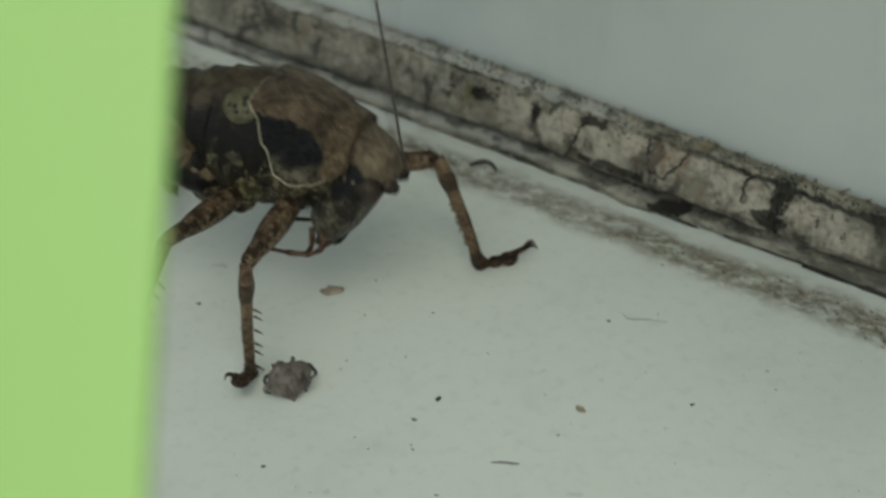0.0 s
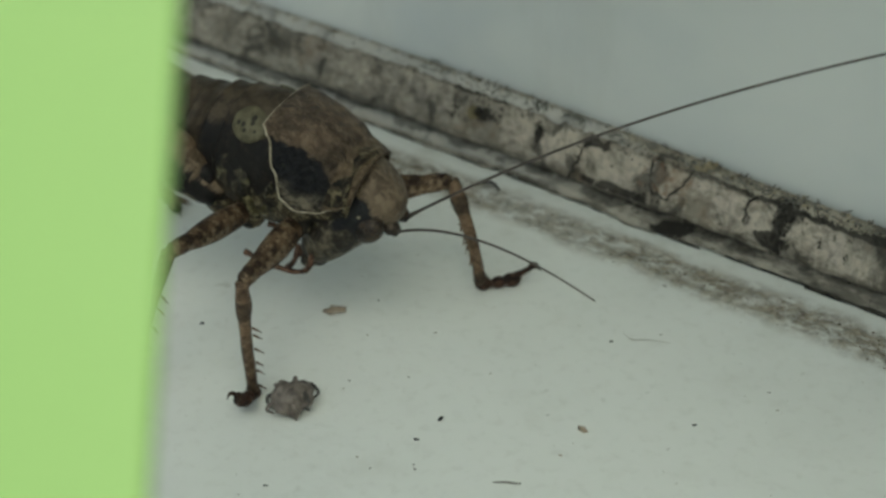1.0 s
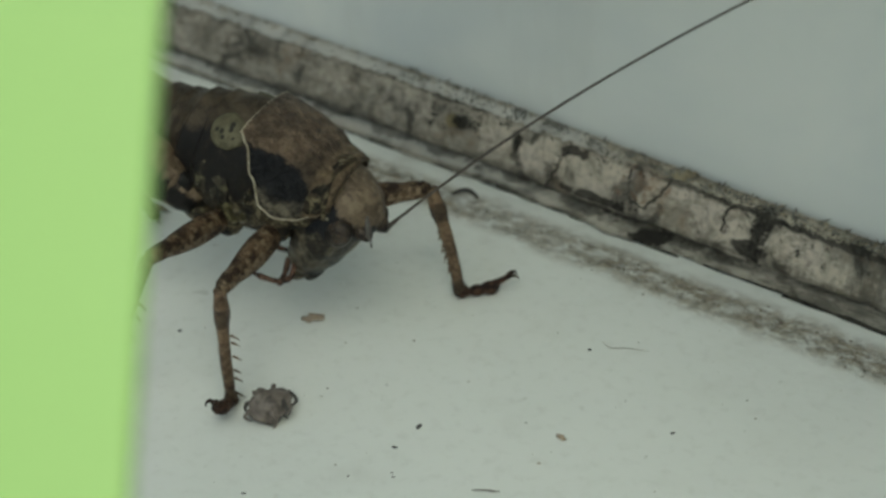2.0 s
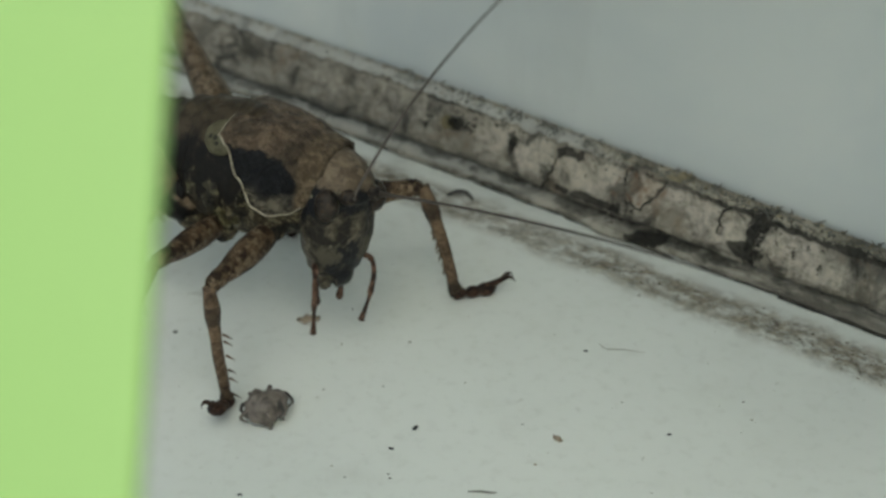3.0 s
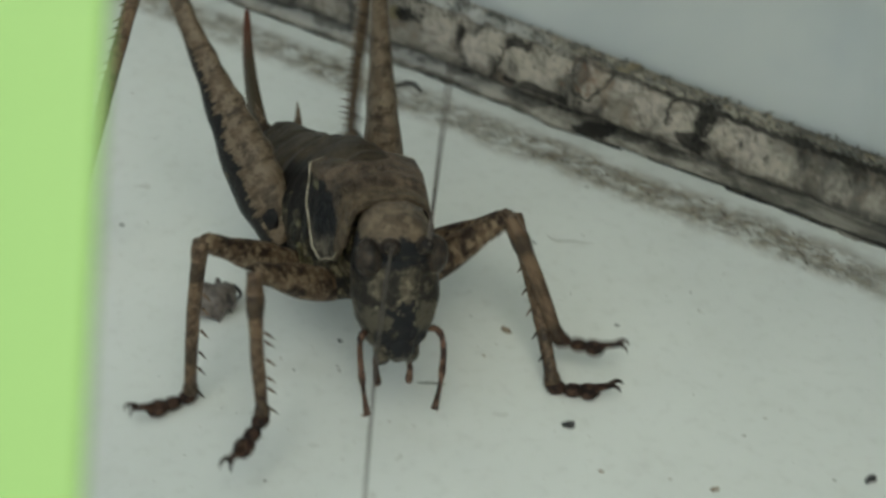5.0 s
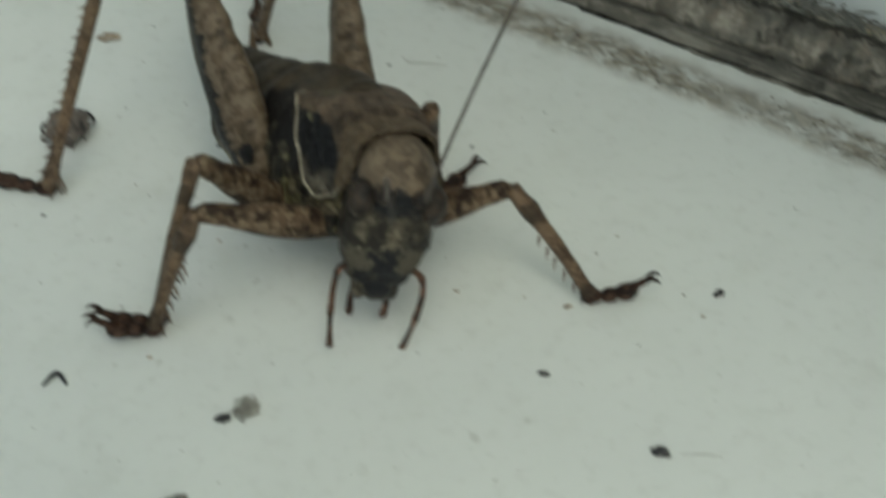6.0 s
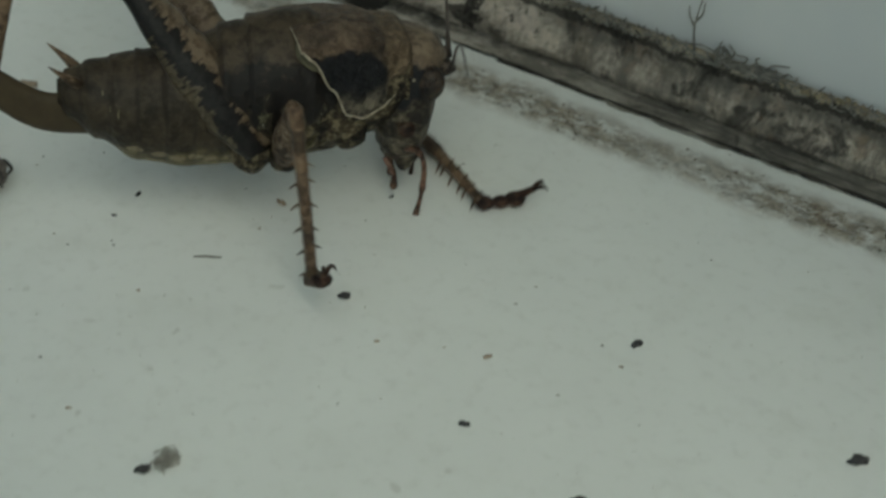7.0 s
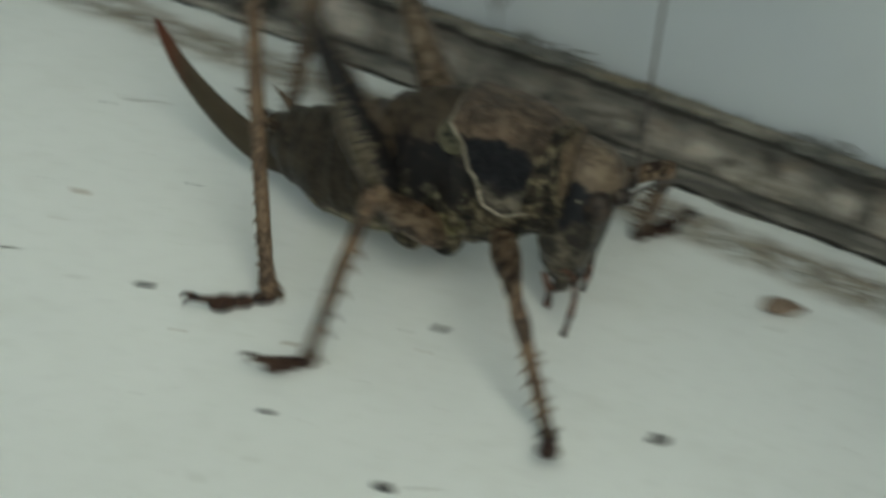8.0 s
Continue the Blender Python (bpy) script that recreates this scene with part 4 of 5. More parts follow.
BLACK_CRUMBS = [
    (15.48, -6.62, 0.55, 5), (26.75, -8.82, 0.5, 40), (20.2, -13.56, 0.42, -10), (17.0, 0.0, 0.2, 20), (13.1, 5.78, 0.2, 0), (-5.54, 5.77, 0.22, 10),
    (5.76, -1.97, 0.18, 30), (6.5, -0.49, 0.3, 70), (9.0, -16.5, 0.62, 30), (24.3, -17.3, 0.7, -12), (34.35, -14.75, 0.75, 5), (0.16, -5.5, 0.2, 0),
    (5.68, -1.94, 0.18, 0), (5.89, -3.63, 0.14, 0), (2.1, 1.94, 0.14, 0), (4.62, 2.4, 0.12, 0), (4.16, -4.0, 0.14, 0), (6.0, -3.9, 0.16, 0), (20.0, 2.56, 0.14, 0), (-1.16, -14.3, 0.5, 60),
    (4.3, -10.74, 0.16, 0), (2.2, 8.3, 0.14, 0), (10.92, 0.19, 0.12, 0), (15.57, -12.68, 0.14, 0), (30.1, -3.4, 0.12, 0),
]
for i, (x, y, size, turn) in enumerate(BLACK_CRUMBS):
    if size > 0.17:
        crumb(x, y, size, turn, DARK_BIT, i * 1.7, "crumb", "tiny black crumb lying on the white sill")
    else:
        crumb(x, y, size * 0.8, turn, HUSK, i * 1.7, "crumb", "tiny grey crumb lying on the white sill")
TAN_CRUMBS = [(12.46, -0.75, 0.5, -50), (21.05, -9.85, 0.34, 15), (40.4, -7.3, 1.5, -10), (11.74, -2.5, 0.16, 0), (16.82, -9.17, 0.22, 0), (7.4, -6.67, 0.16, 0), (26.1, -10.1, 0.18, 0), (5.82, -13.45, 0.2, 0)]
for i, (x, y, size, turn) in enumerate(TAN_CRUMBS):
    if size > 1:
        crumb(x, y, size, turn, BROWN_BIT, i * 2.3 + 40, "crumb", "large brown crumb lying on the white sill")
    else:
        crumb(x, y, size, turn, TAN_BIT, i * 2.3 + 40, "crumb", "small tan crumb lying on the white sill")
single("flake", blob((0, 0, 0.12), (0.42, 0.25, 0.1), None, 14, 6, 1.0, 7.7, 0.006), TAN_BIT, "cream-coloured flake lying on the sill", "flake", m=at(0.3, 7.2, 8))


def fluff():
    """A loose tuft of curled fibres round a few crumbs of dust."""
    rnd = random.Random(77)
    bm = bmesh.new()
    for _ in range(16):
        a, d = rnd.uniform(0, 6.28), rnd.uniform(0.0, 0.42)
        blob((math.cos(a) * d, math.sin(a) * d * 0.8, rnd.uniform(0.06, 0.3)), (rnd.uniform(0.06, 0.17), rnd.uniform(0.06, 0.15), rnd.uniform(0.05, 0.12)), bm, 7, 5, 0.9, rnd.uniform(0, 50), 0.006)
    for _ in range(34):
        pts = [Vector((rnd.gauss(0, 0.26), rnd.gauss(0, 0.22), rnd.uniform(0.03, 0.4))) for _ in range(4)]
        line = arc(pts, 9)
        tube(line, [0.022] * len(line), 4, bm)
    ob = single("fluff", bm, PALE_FLUFF, "tuft of grey fluff beside a black crumb", "fluff", m=at(9.75, -16.0, 30))
    tagged(ob, kind="stuff")


fluff()
single("flake", blob((0, 0, 0.1), (0.7, 0.25, 0.1), None, 12, 6, 0.7, 17.7, 0.006), FLUFF, "grey flake lying on the sill", "flake", m=at(7.75, -20.6, 35))


def fibre(points, radius, material, name, label, x, y, turn=0.0):
    line = arc(points, 20)
    n = len(line)
    bm = tube(line, [radius * (1 - 0.5 * abs(2 * i / (n - 1) - 1) ** 2) for i in range(n)], 6)
    return single(name, bm, material, label, "fibre", "fibres on the sill", at(x, y, turn))


fibre([(-0.55, 0, 0.06), (0, 0.02, 0.09), (0.35, 0, 0.07), (0.6, 0.03, 0.06)], 0.042, FLUFF, "fibre", "short grey fibre lying on the sill", 9.8, -4.5, 0)
fibre([(-1.1, 0.45, 0.04), (-0.7, -0.02, 0.05), (0, 0, 0.05), (1.0, -0.15, 0.04)], 0.022, PALE_FLUFF, "fibre", "thin grey curved hair lying on the sill", 14.7, 6.0, 0)
fibre([(-0.75, -0.25, 0.06), (-0.3, 0.1, 0.2), (0.2, 0.12, 0.22), (0.7, -0.12, 0.06)], 0.11, HUSK_DARK, "fibre", "dark curled fibre lying by the gasket", 5.8, 19.0, -20)
fibre([(-0.42, -0.3, 0.06), (-0.1, 0.22, 0.12), (0.1, 0.22, 0.12), (0.45, -0.2, 0.06)], 0.1, DARK_BIT, "fibre", "black bent fibre lying on the sill", 2.66, -14.85, 0)
fibre([(-0.7, 0, 0.03), (0, 0.03, 0.04), (0.7, 0, 0.03)], 0.018, PALE_FLUFF, "fibre", "faint grey hair lying on the sill", 25.7, -17.3, 0)


# ---- dirt and mould on and by the gasket ----
def strip_face(z, u=2.0):
    """How far the gasket's face lies from the middle of the sill at a height."""
    z = z / strip_height(u)
    hits = [a[0] + (b[0] - a[0]) * (z - a[1]) / (b[1] - a[1]) for a, b in zip(PROFILE[:18], PROFILE[1:19]) if a[1] <= z < b[1]]
    return min(hits) if hits else 22.15


def grit(name, spots, material, label, seed):
    """Many small lumps stuck on the gasket or sill: spots of (u, z, spread in u, spread in z, count, size)."""
    rnd = random.Random(seed)
    bm = bmesh.new()
    for u, z, su, sz, count, size in spots:
        for _ in range(count):
            x = u + rnd.gauss(0, su)
            zz = min(3.5, max(0.05, z + rnd.gauss(0, sz))) * strip_height(x)
            r = size * rnd.uniform(0.25, 0.8)
            blob((x, strip_face(zz, x) - 0.02, zz), (r * rnd.uniform(0.8, 1.8), 0.05, r * rnd.uniform(0.6, 1.1)), bm, 7, 4, 0.8, rnd.uniform(0, 90))
    ob = part(name, solid(bm), material, None, label)
    ob.matrix_world = STRIP
    return tagged(ob, category="mould", kind="stuff")


grit("mould", [
    (-7.3, 2.5, 0.3, 0.14, 34, 0.15), (-9.1, 2.05, 0.2, 0.2, 16, 0.11), (-6.3, 2.35, 0.12, 0.22, 10, 0.08), (-3.75, 2.4, 0.12, 0.22, 18, 0.12), (-4.6, 3.0, 0.5, 0.1, 10, 0.07),
    (10.45, 2.6, 0.16, 0.55, 50, 0.12), (10.2, 1.3, 0.25, 0.25, 24, 0.12), (5.4, 0.35, 0.6, 0.12, 22, 0.11), (2.6, 0.35, 0.8, 0.12, 30, 0.1), (1.5, 2.8, 0.5, 0.3, 14, 0.08), (8.6, 2.7, 0.06, 0.4, 14, 0.07),
    (12.6, 2.1, 0.05, 0.1, 6, 0.08), (14.0, 1.9, 0.1, 0.2, 8, 0.06), (11.8, 3.27, 1.6, 0.1, 110, 0.1), (8.2, 3.29, 1.4, 0.07, 50, 0.07), (3.5, 3.29, 1.8, 0.07, 50, 0.06), (16.5, 3.24, 2.0, 0.12, 90, 0.08), (23, 3.2, 3.0, 0.14, 110, 0.08), (31, 3.2, 4, 0.14, 110, 0.08),
    (0, 0.65, 3, 0.06, 24, 0.08), (3.6, 1.4, 0.5, 0.3, 14, 0.08), (-12, 3.2, 2.5, 0.1, 40, 0.08), (22, 0.63, 6, 0.04, 90, 0.09),
    (6.5, 2.8, 2.4, 0.32, 22, 0.05), (13.2, 2.8, 1.6, 0.35, 18, 0.05), (0, 3.1, 3.0, 0.25, 40, 0.06),
], MOULD, "black specks of mould on the rubber gasket", 11)
def crust():
    """Ochre lumps lying on the gasket's upper slope."""
    rnd = random.Random(14)
    bm = bmesh.new()
    for u, spread, count, size in ((5.65, 0.3, 14, 0.2), (9.5, 2.5, 20, 0.09), (26.6, 0.9, 18, 0.15), (29.5, 1.2, 20, 0.13), (20, 5, 40, 0.08), (-8.6, 0.4, 6, 0.1)):
        for _ in range(count):
            x, y, r = u + rnd.gauss(0, spread), rnd.uniform(22.1, 22.7), size * rnd.uniform(0.4, 1.0)
            z = (3.34 + (y - 22.1) * 0.33) * strip_height(x)
            blob((x, y, z + r * 0.3), (r * rnd.uniform(0.8, 1.7), r, r * rnd.uniform(0.6, 1.1)), bm, 8, 5, 0.8, rnd.uniform(0, 90))
    ob = part("ochre_crust", solid(bm), OCHRE, None, "ochre crust on the gasket")
    ob.matrix_world = STRIP
    tagged(ob, category="crust", kind="stuff")


crust()


def cracks():
    """Dark cracks running down and along the rubber."""
    rnd = random.Random(21)
    bm = bmesh.new()
    for u0, z0, u1, z1, r in ((-0.6, 3.2, -1.6, 0.9, 0.06), (-1.2, 2.4, -0.3, 2.8, 0.05), (5.3, 3.2, 4.4, 1.6, 0.06), (2.9, 3.0, 3.4, 1.6, 0.05), (4.4, 1.6, 3.4, 1.6, 0.05), (8.75, 3.4, 8.6, 1.9, 0.06), (10.6, 3.5, 10.3, 0.9, 0.08), (-9.6, 3.1, -6.0, 3.2, 0.04), (3.2, 1.5, 3.0, 0.7, 0.05)):
        pts = []
        n = max(9, int((abs(u1 - u0) + abs(z1 - z0)) * 5))
        for i in range(n + 1):
            f = i / n
            u, z = u0 + (u1 - u0) * f + 0.3 * noise.noise(Vector((u0 * 3, f * 3, 1))) + rnd.uniform(-0.09, 0.09), z0 + (z1 - z0) * f + rnd.uniform(-0.08, 0.08)
            pts.append(Vector((u, strip_face(max(0.05, z) * strip_height(u), u) - 0.02, z * strip_height(u))))
        tube(pts, [r * rnd.uniform(0.5, 1.3) for _ in pts], 6, bm)
    for k, (a, b, y, r) in enumerate(((-30, 4, 20.72, 0.05), (3.5, 7.0, 20.55, 0.06), (7.0, 13.0, 20.7, 0.06), (12.5, 48, 20.62, 0.13))):
        pts, radii = [], []
        u = a
        while u <= b:
            pts.append(Vector((u, y - 0.1 + 0.12 * noise.noise(Vector((u * 0.6, k, 0))), 0.09)))
            radii.append(r * (0.75 + 0.7 * noise.noise(Vector((u * 0.9, k, 7)))))
            u += 0.3
        tube(pts, radii, 6, bm)
    ob = part("cracks", solid(bm), CREVICE, None, "black cracks and dirt lines in the rubber gasket")
    ob.matrix_world = STRIP
    tagged(ob, category="crack", kind="stuff")


cracks()


def dirt_grains():
    """Loose brown grains along the dirt line."""
    rnd = random.Random(31)
    bm = bmesh.new()
    for _ in range(1500):
        u = rnd.uniform(-12, 46)
        v = 18.35 + rnd.gauss(0, 0.5) + 0.25 * noise.noise(Vector((u * 0.3, 2, 0)))
        r = rnd.uniform(0.012, 0.026) if rnd.random() < 0.85 else rnd.uniform(0.03, 0.055)
        blob((u, v, r * 0.4), (r * rnd.uniform(0.8, 1.9), r, r * 0.6), bm, 6, 3, 0.6, rnd.uniform(0, 50), 0.004)
    ob = part("dirt_grains", solid(bm), plain("soil_grain", (0.035, 0.026, 0.018), (0.2, 0.155, 0.105), 2600, 0.95), None, "loose brown dirt grains in a line")
    ob.matrix_world = STRIP
    tagged(ob, category="dirt", kind="stuff")


dirt_grains()


def lint():
    """Hairs and tufts standing on the gasket's upper edge."""
    rnd = random.Random(41)
    for u, size, count, label in ((22.9, 0.85, 26, "tuft of grey lint on the gasket"), (24.9, 0.6, 22, "tuft of grey lint on the gasket"), (36.5, 0.8, 20, "tuft of grey lint on the gasket")):
        bm = bmesh.new()
        for _ in range(count):
            p = Vector((u + rnd.gauss(0, size * 0.55), 22.3 + rnd.uniform(-0.2, 0.2), 3.38 * strip_height(u)))
            q = p + Vector((rnd.gauss(0, 0.5), rnd.gauss(0, 0.3), rnd.uniform(0.2, 0.8) * size))
            r = q + Vector((rnd.gauss(0, 0.5), rnd.gauss(0, 0.3), rnd.uniform(-0.4, 0.3) * size))
            tube(arc([p, q, r], 8), [0.07, 0.06, 0.06, 0.05, 0.05, 0.05, 0.04, 0.04, 0.03], 5, bm)
        ob = single("lint", bm, FLUFF, label, "lint", "lint on the gasket")
        ob.matrix_world = STRIP
        tagged(ob, kind="stuff")
    bm = bmesh.new()
    for pts in ([(21.4, 22.4, 3.4), (21.45, 21.9, 5.0), (21.75, 21.9, 6.9)], [(21.45, 21.9, 5.0), (21.2, 21.8, 5.6), (21.15, 21.8, 6.0)], [(21.5, 21.9, 5.3), (21.8, 21.8, 5.8), (21.85, 21.8, 6.4)]):
        tube(arc(pts, 10), [0.07, 0.065, 0.06, 0.055, 0.05, 0.05, 0.045, 0.04, 0.035, 0.03, 0.02], 5, bm)
    for v in bm.verts:
        v.co.z -= 3.4 * (1 - strip_height(21.4))
    ob = single("hair", bm, FLUFF, "thin dark hair standing on the gasket", "hair")
    ob.matrix_world = STRIP
    bm = bmesh.new()
    for _ in range(1500):
        u = rnd.uniform(-12, 45)
        if noise.noise(Vector((u * 0.8, 3, 0))) < rnd.uniform(-0.5, 0.4):
            continue
        p = Vector((u, 22.3 + rnd.uniform(-0.3, 0.4), 3.4))
        p.z = (3.31 + (p.y - 22.1) * 0.33) * strip_height(u)
        q = p + Vector((rnd.gauss(0, 0.2), rnd.gauss(0, 0.12), rnd.uniform(0.05, 0.3)))
        tube([p, p.lerp(q, 0.5), q], [0.05, 0.04, 0.015], 4, bm)
    ob = part("fuzz", solid(bm), FLUFF, None, "fine grey fuzz along the gasket's upper edge")
    ob.matrix_world = STRIP
    tagged(ob, category="fuzz", kind="stuff")


lint()


def dust():
    """Tiny specks scattered over the sill."""
    rnd = random.Random(53)
    bm = bmesh.new()
    for _ in range(300):
        x, y = rnd.uniform(-12, 44), rnd.uniform(-24, 18)
        r = rnd.uniform(0.012, 0.03) if rnd.random() < 0.9 else rnd.uniform(0.035, 0.055)
        blob((x, y, r * 0.3), (r * rnd.uniform(0.9, 2.2), r, r * 0.5), bm, 6, 3, 0.6, rnd.uniform(0, 50), 0.003)
    ob = part("dust", solid(bm), plain("dust_speck", (0.2, 0.18, 0.15), (0.5, 0.47, 0.4), 500, 0.95), None, "scattered specks of dust on the white sill")
    tagged(ob, category="dust", kind="stuff")


dust()


# ---- movement ----
# seconds; x, y, z in millimetres; yaw, pitch (nose up), roll in degrees
BODY = [
    (0.0, -1.97, 7.27, 2.0, -14, -8.5, -2), (0.15, -1.73, 7.58, 1.95, -24.2, -11, -1), (2.1, -1.73, 7.62, 1.95, -24.2, -10.8, -1),
    (3.2, -1.57, 7.65, 1.69, -21.5, -4.9, -0.6), (4.0, -1.57, 7.63, 1.69, -21.5, -4.9, -0.6), (4.2, 0.3, 4.5, 1.6, -33, -8, -8),
    (4.5, 2.8, 1.2, 1.1, -44, -2, -11), (4.9, 5.4, -2.4, 0.3, -56, 5, -14), (5.3, 7.8, -5.62, -0.65, -61, 9.2, -20),
    (5.4, 8.4, -6.2, -0.6, -60.5, 9.4, -19), (5.5, 10.62, -7.74, -0.4, -55, 9.8, -12), (5.7, 11.4, -9.1, -0.75, -53.5, 7.4, -20), (5.9, 11.5, -9.0, -0.9, -53, 6.4, -21),
    (6.3, 11.75, -8.9, -0.9, -53, 6.2, -21), (6.4, 12.1, -7.6, -0.6, -46, 7, -11), (6.5, 12.7, -4.82, -0.56, -24, 7, -4.7),
    (6.6, 13.2, -3.0, -0.6, -8, 3, -3.5), (6.7, 13.37, -2.08, -0.6, -1.2, 0.6, -2.8), (6.9, 13.55, -0.9, -0.4, 8, -1.8, -4),
    (7.0, 13.6, -0.5, -0.2, 12, -3.3, -5), (7.1, 13.9, -0.5, -0.06, 12, -3.9, -4.5), (7.3, 14.75, -1.1, -0.15, 9.5, -2.7, -5), (7.5, 16.65, -2.36, -0.38, 0.2, -1.3, -3.3),
    (7.6, 17.2, -2.7, -0.35, -1.5, -0.5, -3.5), (7.7, 20.33, -4.06, -0.17, -14, 7.5, -7.2), (7.8, 24.5, -4.85, -0.44, -22, 8, -6.5), (7.9, 26.85, -5.9, -0.52, -29.5, 11.5, -6), (8.0, 29.32, -6.35, -0.52, -33, 13, -3.5),
]
# seconds; how far the wing stubs are slid forward under the shield, in millimetres
PAD_SLIDES = [(0.0, 0.25), (0.3, 0.12), (2.2, 0.12), (3.3, 0.6), (4.2, 0.6), (5.2, 1.4), (8.0, 1.4)]
# seconds; the shield's turn to its left, nose up, lean, about the root of the neck
SHIELD_TURNS = [
    (0.0, 3.4, -7, -2), (0.15, 8.3, -11.5, -3), (2.1, 8.3, -11, -3), (3.2, 6, -2.6, -2), (4.1, 6, -2.6, -2), (4.6, 0, 0, 0), (5.3, -14, 7, 8), (5.5, -2, 2, 2),
    (5.8, -10, 7, 7), (6.3, -10, 7, 7), (6.5, 7.7, 5, -3.5), (6.7, 9.6, -2, -2), (7.1, 8.7, 1.2, -1), (7.5, 8.2, -1.2, -3), (7.7, 9.3, -8, -2), (7.8, 13, -10, -4), (8.0, 14, -14, -2),
]
# seconds; head's turn to its left, nose up, lean
HEAD_TURNS = [
    (0.0, 0, -20, 0), (0.2, 3, -29, -4), (1.2, 4, -29, -4), (1.5, 3, -28, -4), (1.7, -8, -27, -4), (2.0, -14, -19, -4), (2.4, -19, -8, -5), (3.3, -27, 4.5, -6), (4.1, -27, 4.5, -6),
    (4.6, 0, 4, 0), (5.3, 5, 4, -1), (5.5, -2, -9, 0), (5.8, -13, -13, -6), (6.3, -14, -13, -6), (6.5, 8, -15, -5), (6.7, -10, -4, -3.5), (7.1, -14, -10, -3), (7.5, 8, -5, -7), (7.7, 13, -7, -6), (7.8, 14, -3, -3), (8.0, 0, -8, 0),
]
# seconds; how far the long palps are folded back under the head, in degrees
PALP_TURNS = [(0.0, 55), (1.9, 55), (2.6, 20), (3.2, 0), (8.0, 0)]
# stances: from, to, x, y of each foot on the sill (and its height, where it is held up), in millimetres
STANCES = {
    ("fore", -1): [(0, 4.25, -1.75, 0.35), (4.55, 4.75, 2.0, -6.2), (5.2, 6.41, 5.8, -12.2), (6.48, 6.83, 16.5, -9.4), (6.98, 7.34, 17.6, -1.0, 3.8), (7.47, 7.76, 23.1, -7.6), (7.95, 8.1, 30.3, -15.0)],
    ("mid", -1): [(0, 4.12, -7.4, 0.7), (4.35, 4.6, -4.0, -1.5), (4.9, 5.41, 0.45, -6.3), (5.5, 6.5, 5.85, -11.7), (6.6, 6.98, 14.05, -7.4), (7.1, 7.62, 16.45, -5.0), (7.78, 8.1, 21.7, -11.0)],
    ("hind", -1): [(0, 4.3, -13.5, 6.0), (4.7, 5.22, -7, 1), (5.47, 7.78, 0.1, -4.1), (7.97, 8.1, 20.2, -7.4)],
    ("fore", 1): [(0, 4.25, 6.8, 9.6), (4.6, 4.8, 11.0, 2.5), (5.05, 5.41, 15.2, -3.7), (5.52, 6.4, 21.9, -9.5), (6.48, 6.52, 16.9, -5.2, 1.8), (6.58, 6.86, 20.9, 1.3), (6.96, 7.33, 20.8, -0.6), (7.42, 7.68, 24.2, 2.3), (7.8, 8.1, 35.2, -2.9)],
    ("mid", 1): [(0, 4.1, -2.0, 14.5), (4.35, 4.55, 8.0, 8.0), (4.95, 5.5, 14.7, -4.6), (5.6, 6.45, 15.4, -3.6), (6.65, 7.5, 14.5, 5.5), (7.75, 8.1, 27.0, 1.5)],
    ("hind", 1): [(0, 4.2, -9.5, 15.5), (4.6, 4.8, 0, 13), (5.15, 6.45, 7.15, 7.3), (6.8, 7.68, -1.8, -0.4), (7.8, 8.1, 20.8, 3.2)],
}
# from, to, bearing of the toes, their tilt upwards, in degrees
FOOT_AIMS = {
    ("fore", -1): [(0, 4.25, -94, 20), (5.2, 6.38, -158, 14), (6.5, 6.85, -66, 34), (6.96, 7.36, 70, 5), (7.45, 7.72, -66, 36), (7.92, 8.1, -100, 24)],
    ("mid", -1): [(5.5, 6.45, -158, 14), (6.6, 7.02, -64, 34), (7.1, 7.62, -68, 34), (7.74, 7.84, 236, 14), (7.85, 8.1, 205, 10)],
    ("fore", 1): [(5.52, 6.36, 0, 12)],
}
# seconds; bearing and height of each feeler in degrees (bearing from +x towards +y)
FEELER_TURNS = {
    -1: [(0.0, 100, 66), (0.1, 20, 50), (0.25, -47, 24), (0.6, -45, 23), (1.0, -46, 30), (1.5, -42, 32), (1.75, -77, 45), (2.2, -76, 46), (2.8, 20, 55), (3.2, 58, 49), (3.6, 58, 49), (4.0, 50, 58), (4.6, -60, 30), (5.2, -90, 10), (5.5, 7, 24), (5.8, -80, 50), (6.2, -85, 52), (6.35, -85, 52), (6.5, -5, 6), (6.6, -40, 20), (6.75, -88, 48), (7.3, -88, 48), (7.5, -78, 34), (7.65, -78, 36), (8.0, -80, 50)],
    1: [(0.0, 112, 58), (0.3, 45, 54), (0.5, -8, 40.5), (0.6, -16, 37), (0.9, -20, 36), (1.2, -16, 35.5), (1.5, -20, 38.5), (1.8, -12, 42), (2.1, -14, 45), (2.4, -20, 38), (3.2, -33, 5), (3.3, -35, 4), (3.4, -38, 3.5), (3.5, -22, 8), (3.6, -32, 4.5), (3.7, -41, 3.5), (3.8, -38, 4.4), (4.1, -38, 4.4), (4.2, -46, 4.4), (4.6, 0, 30), (5.2, 108, 44), (5.35, 104, 44), (5.5, 5, 22), (5.9, 34, 66), (6.2, 26, 66), (6.35, 26, 66), (6.5, -8, 14.6), (6.6, 15, 30), (6.75, 100, 66), (7.35, 100, 66), (7.5, -18, 48), (7.65, -18, 48), (7.8, 30, 55), (8.0, 78, 66)],
}


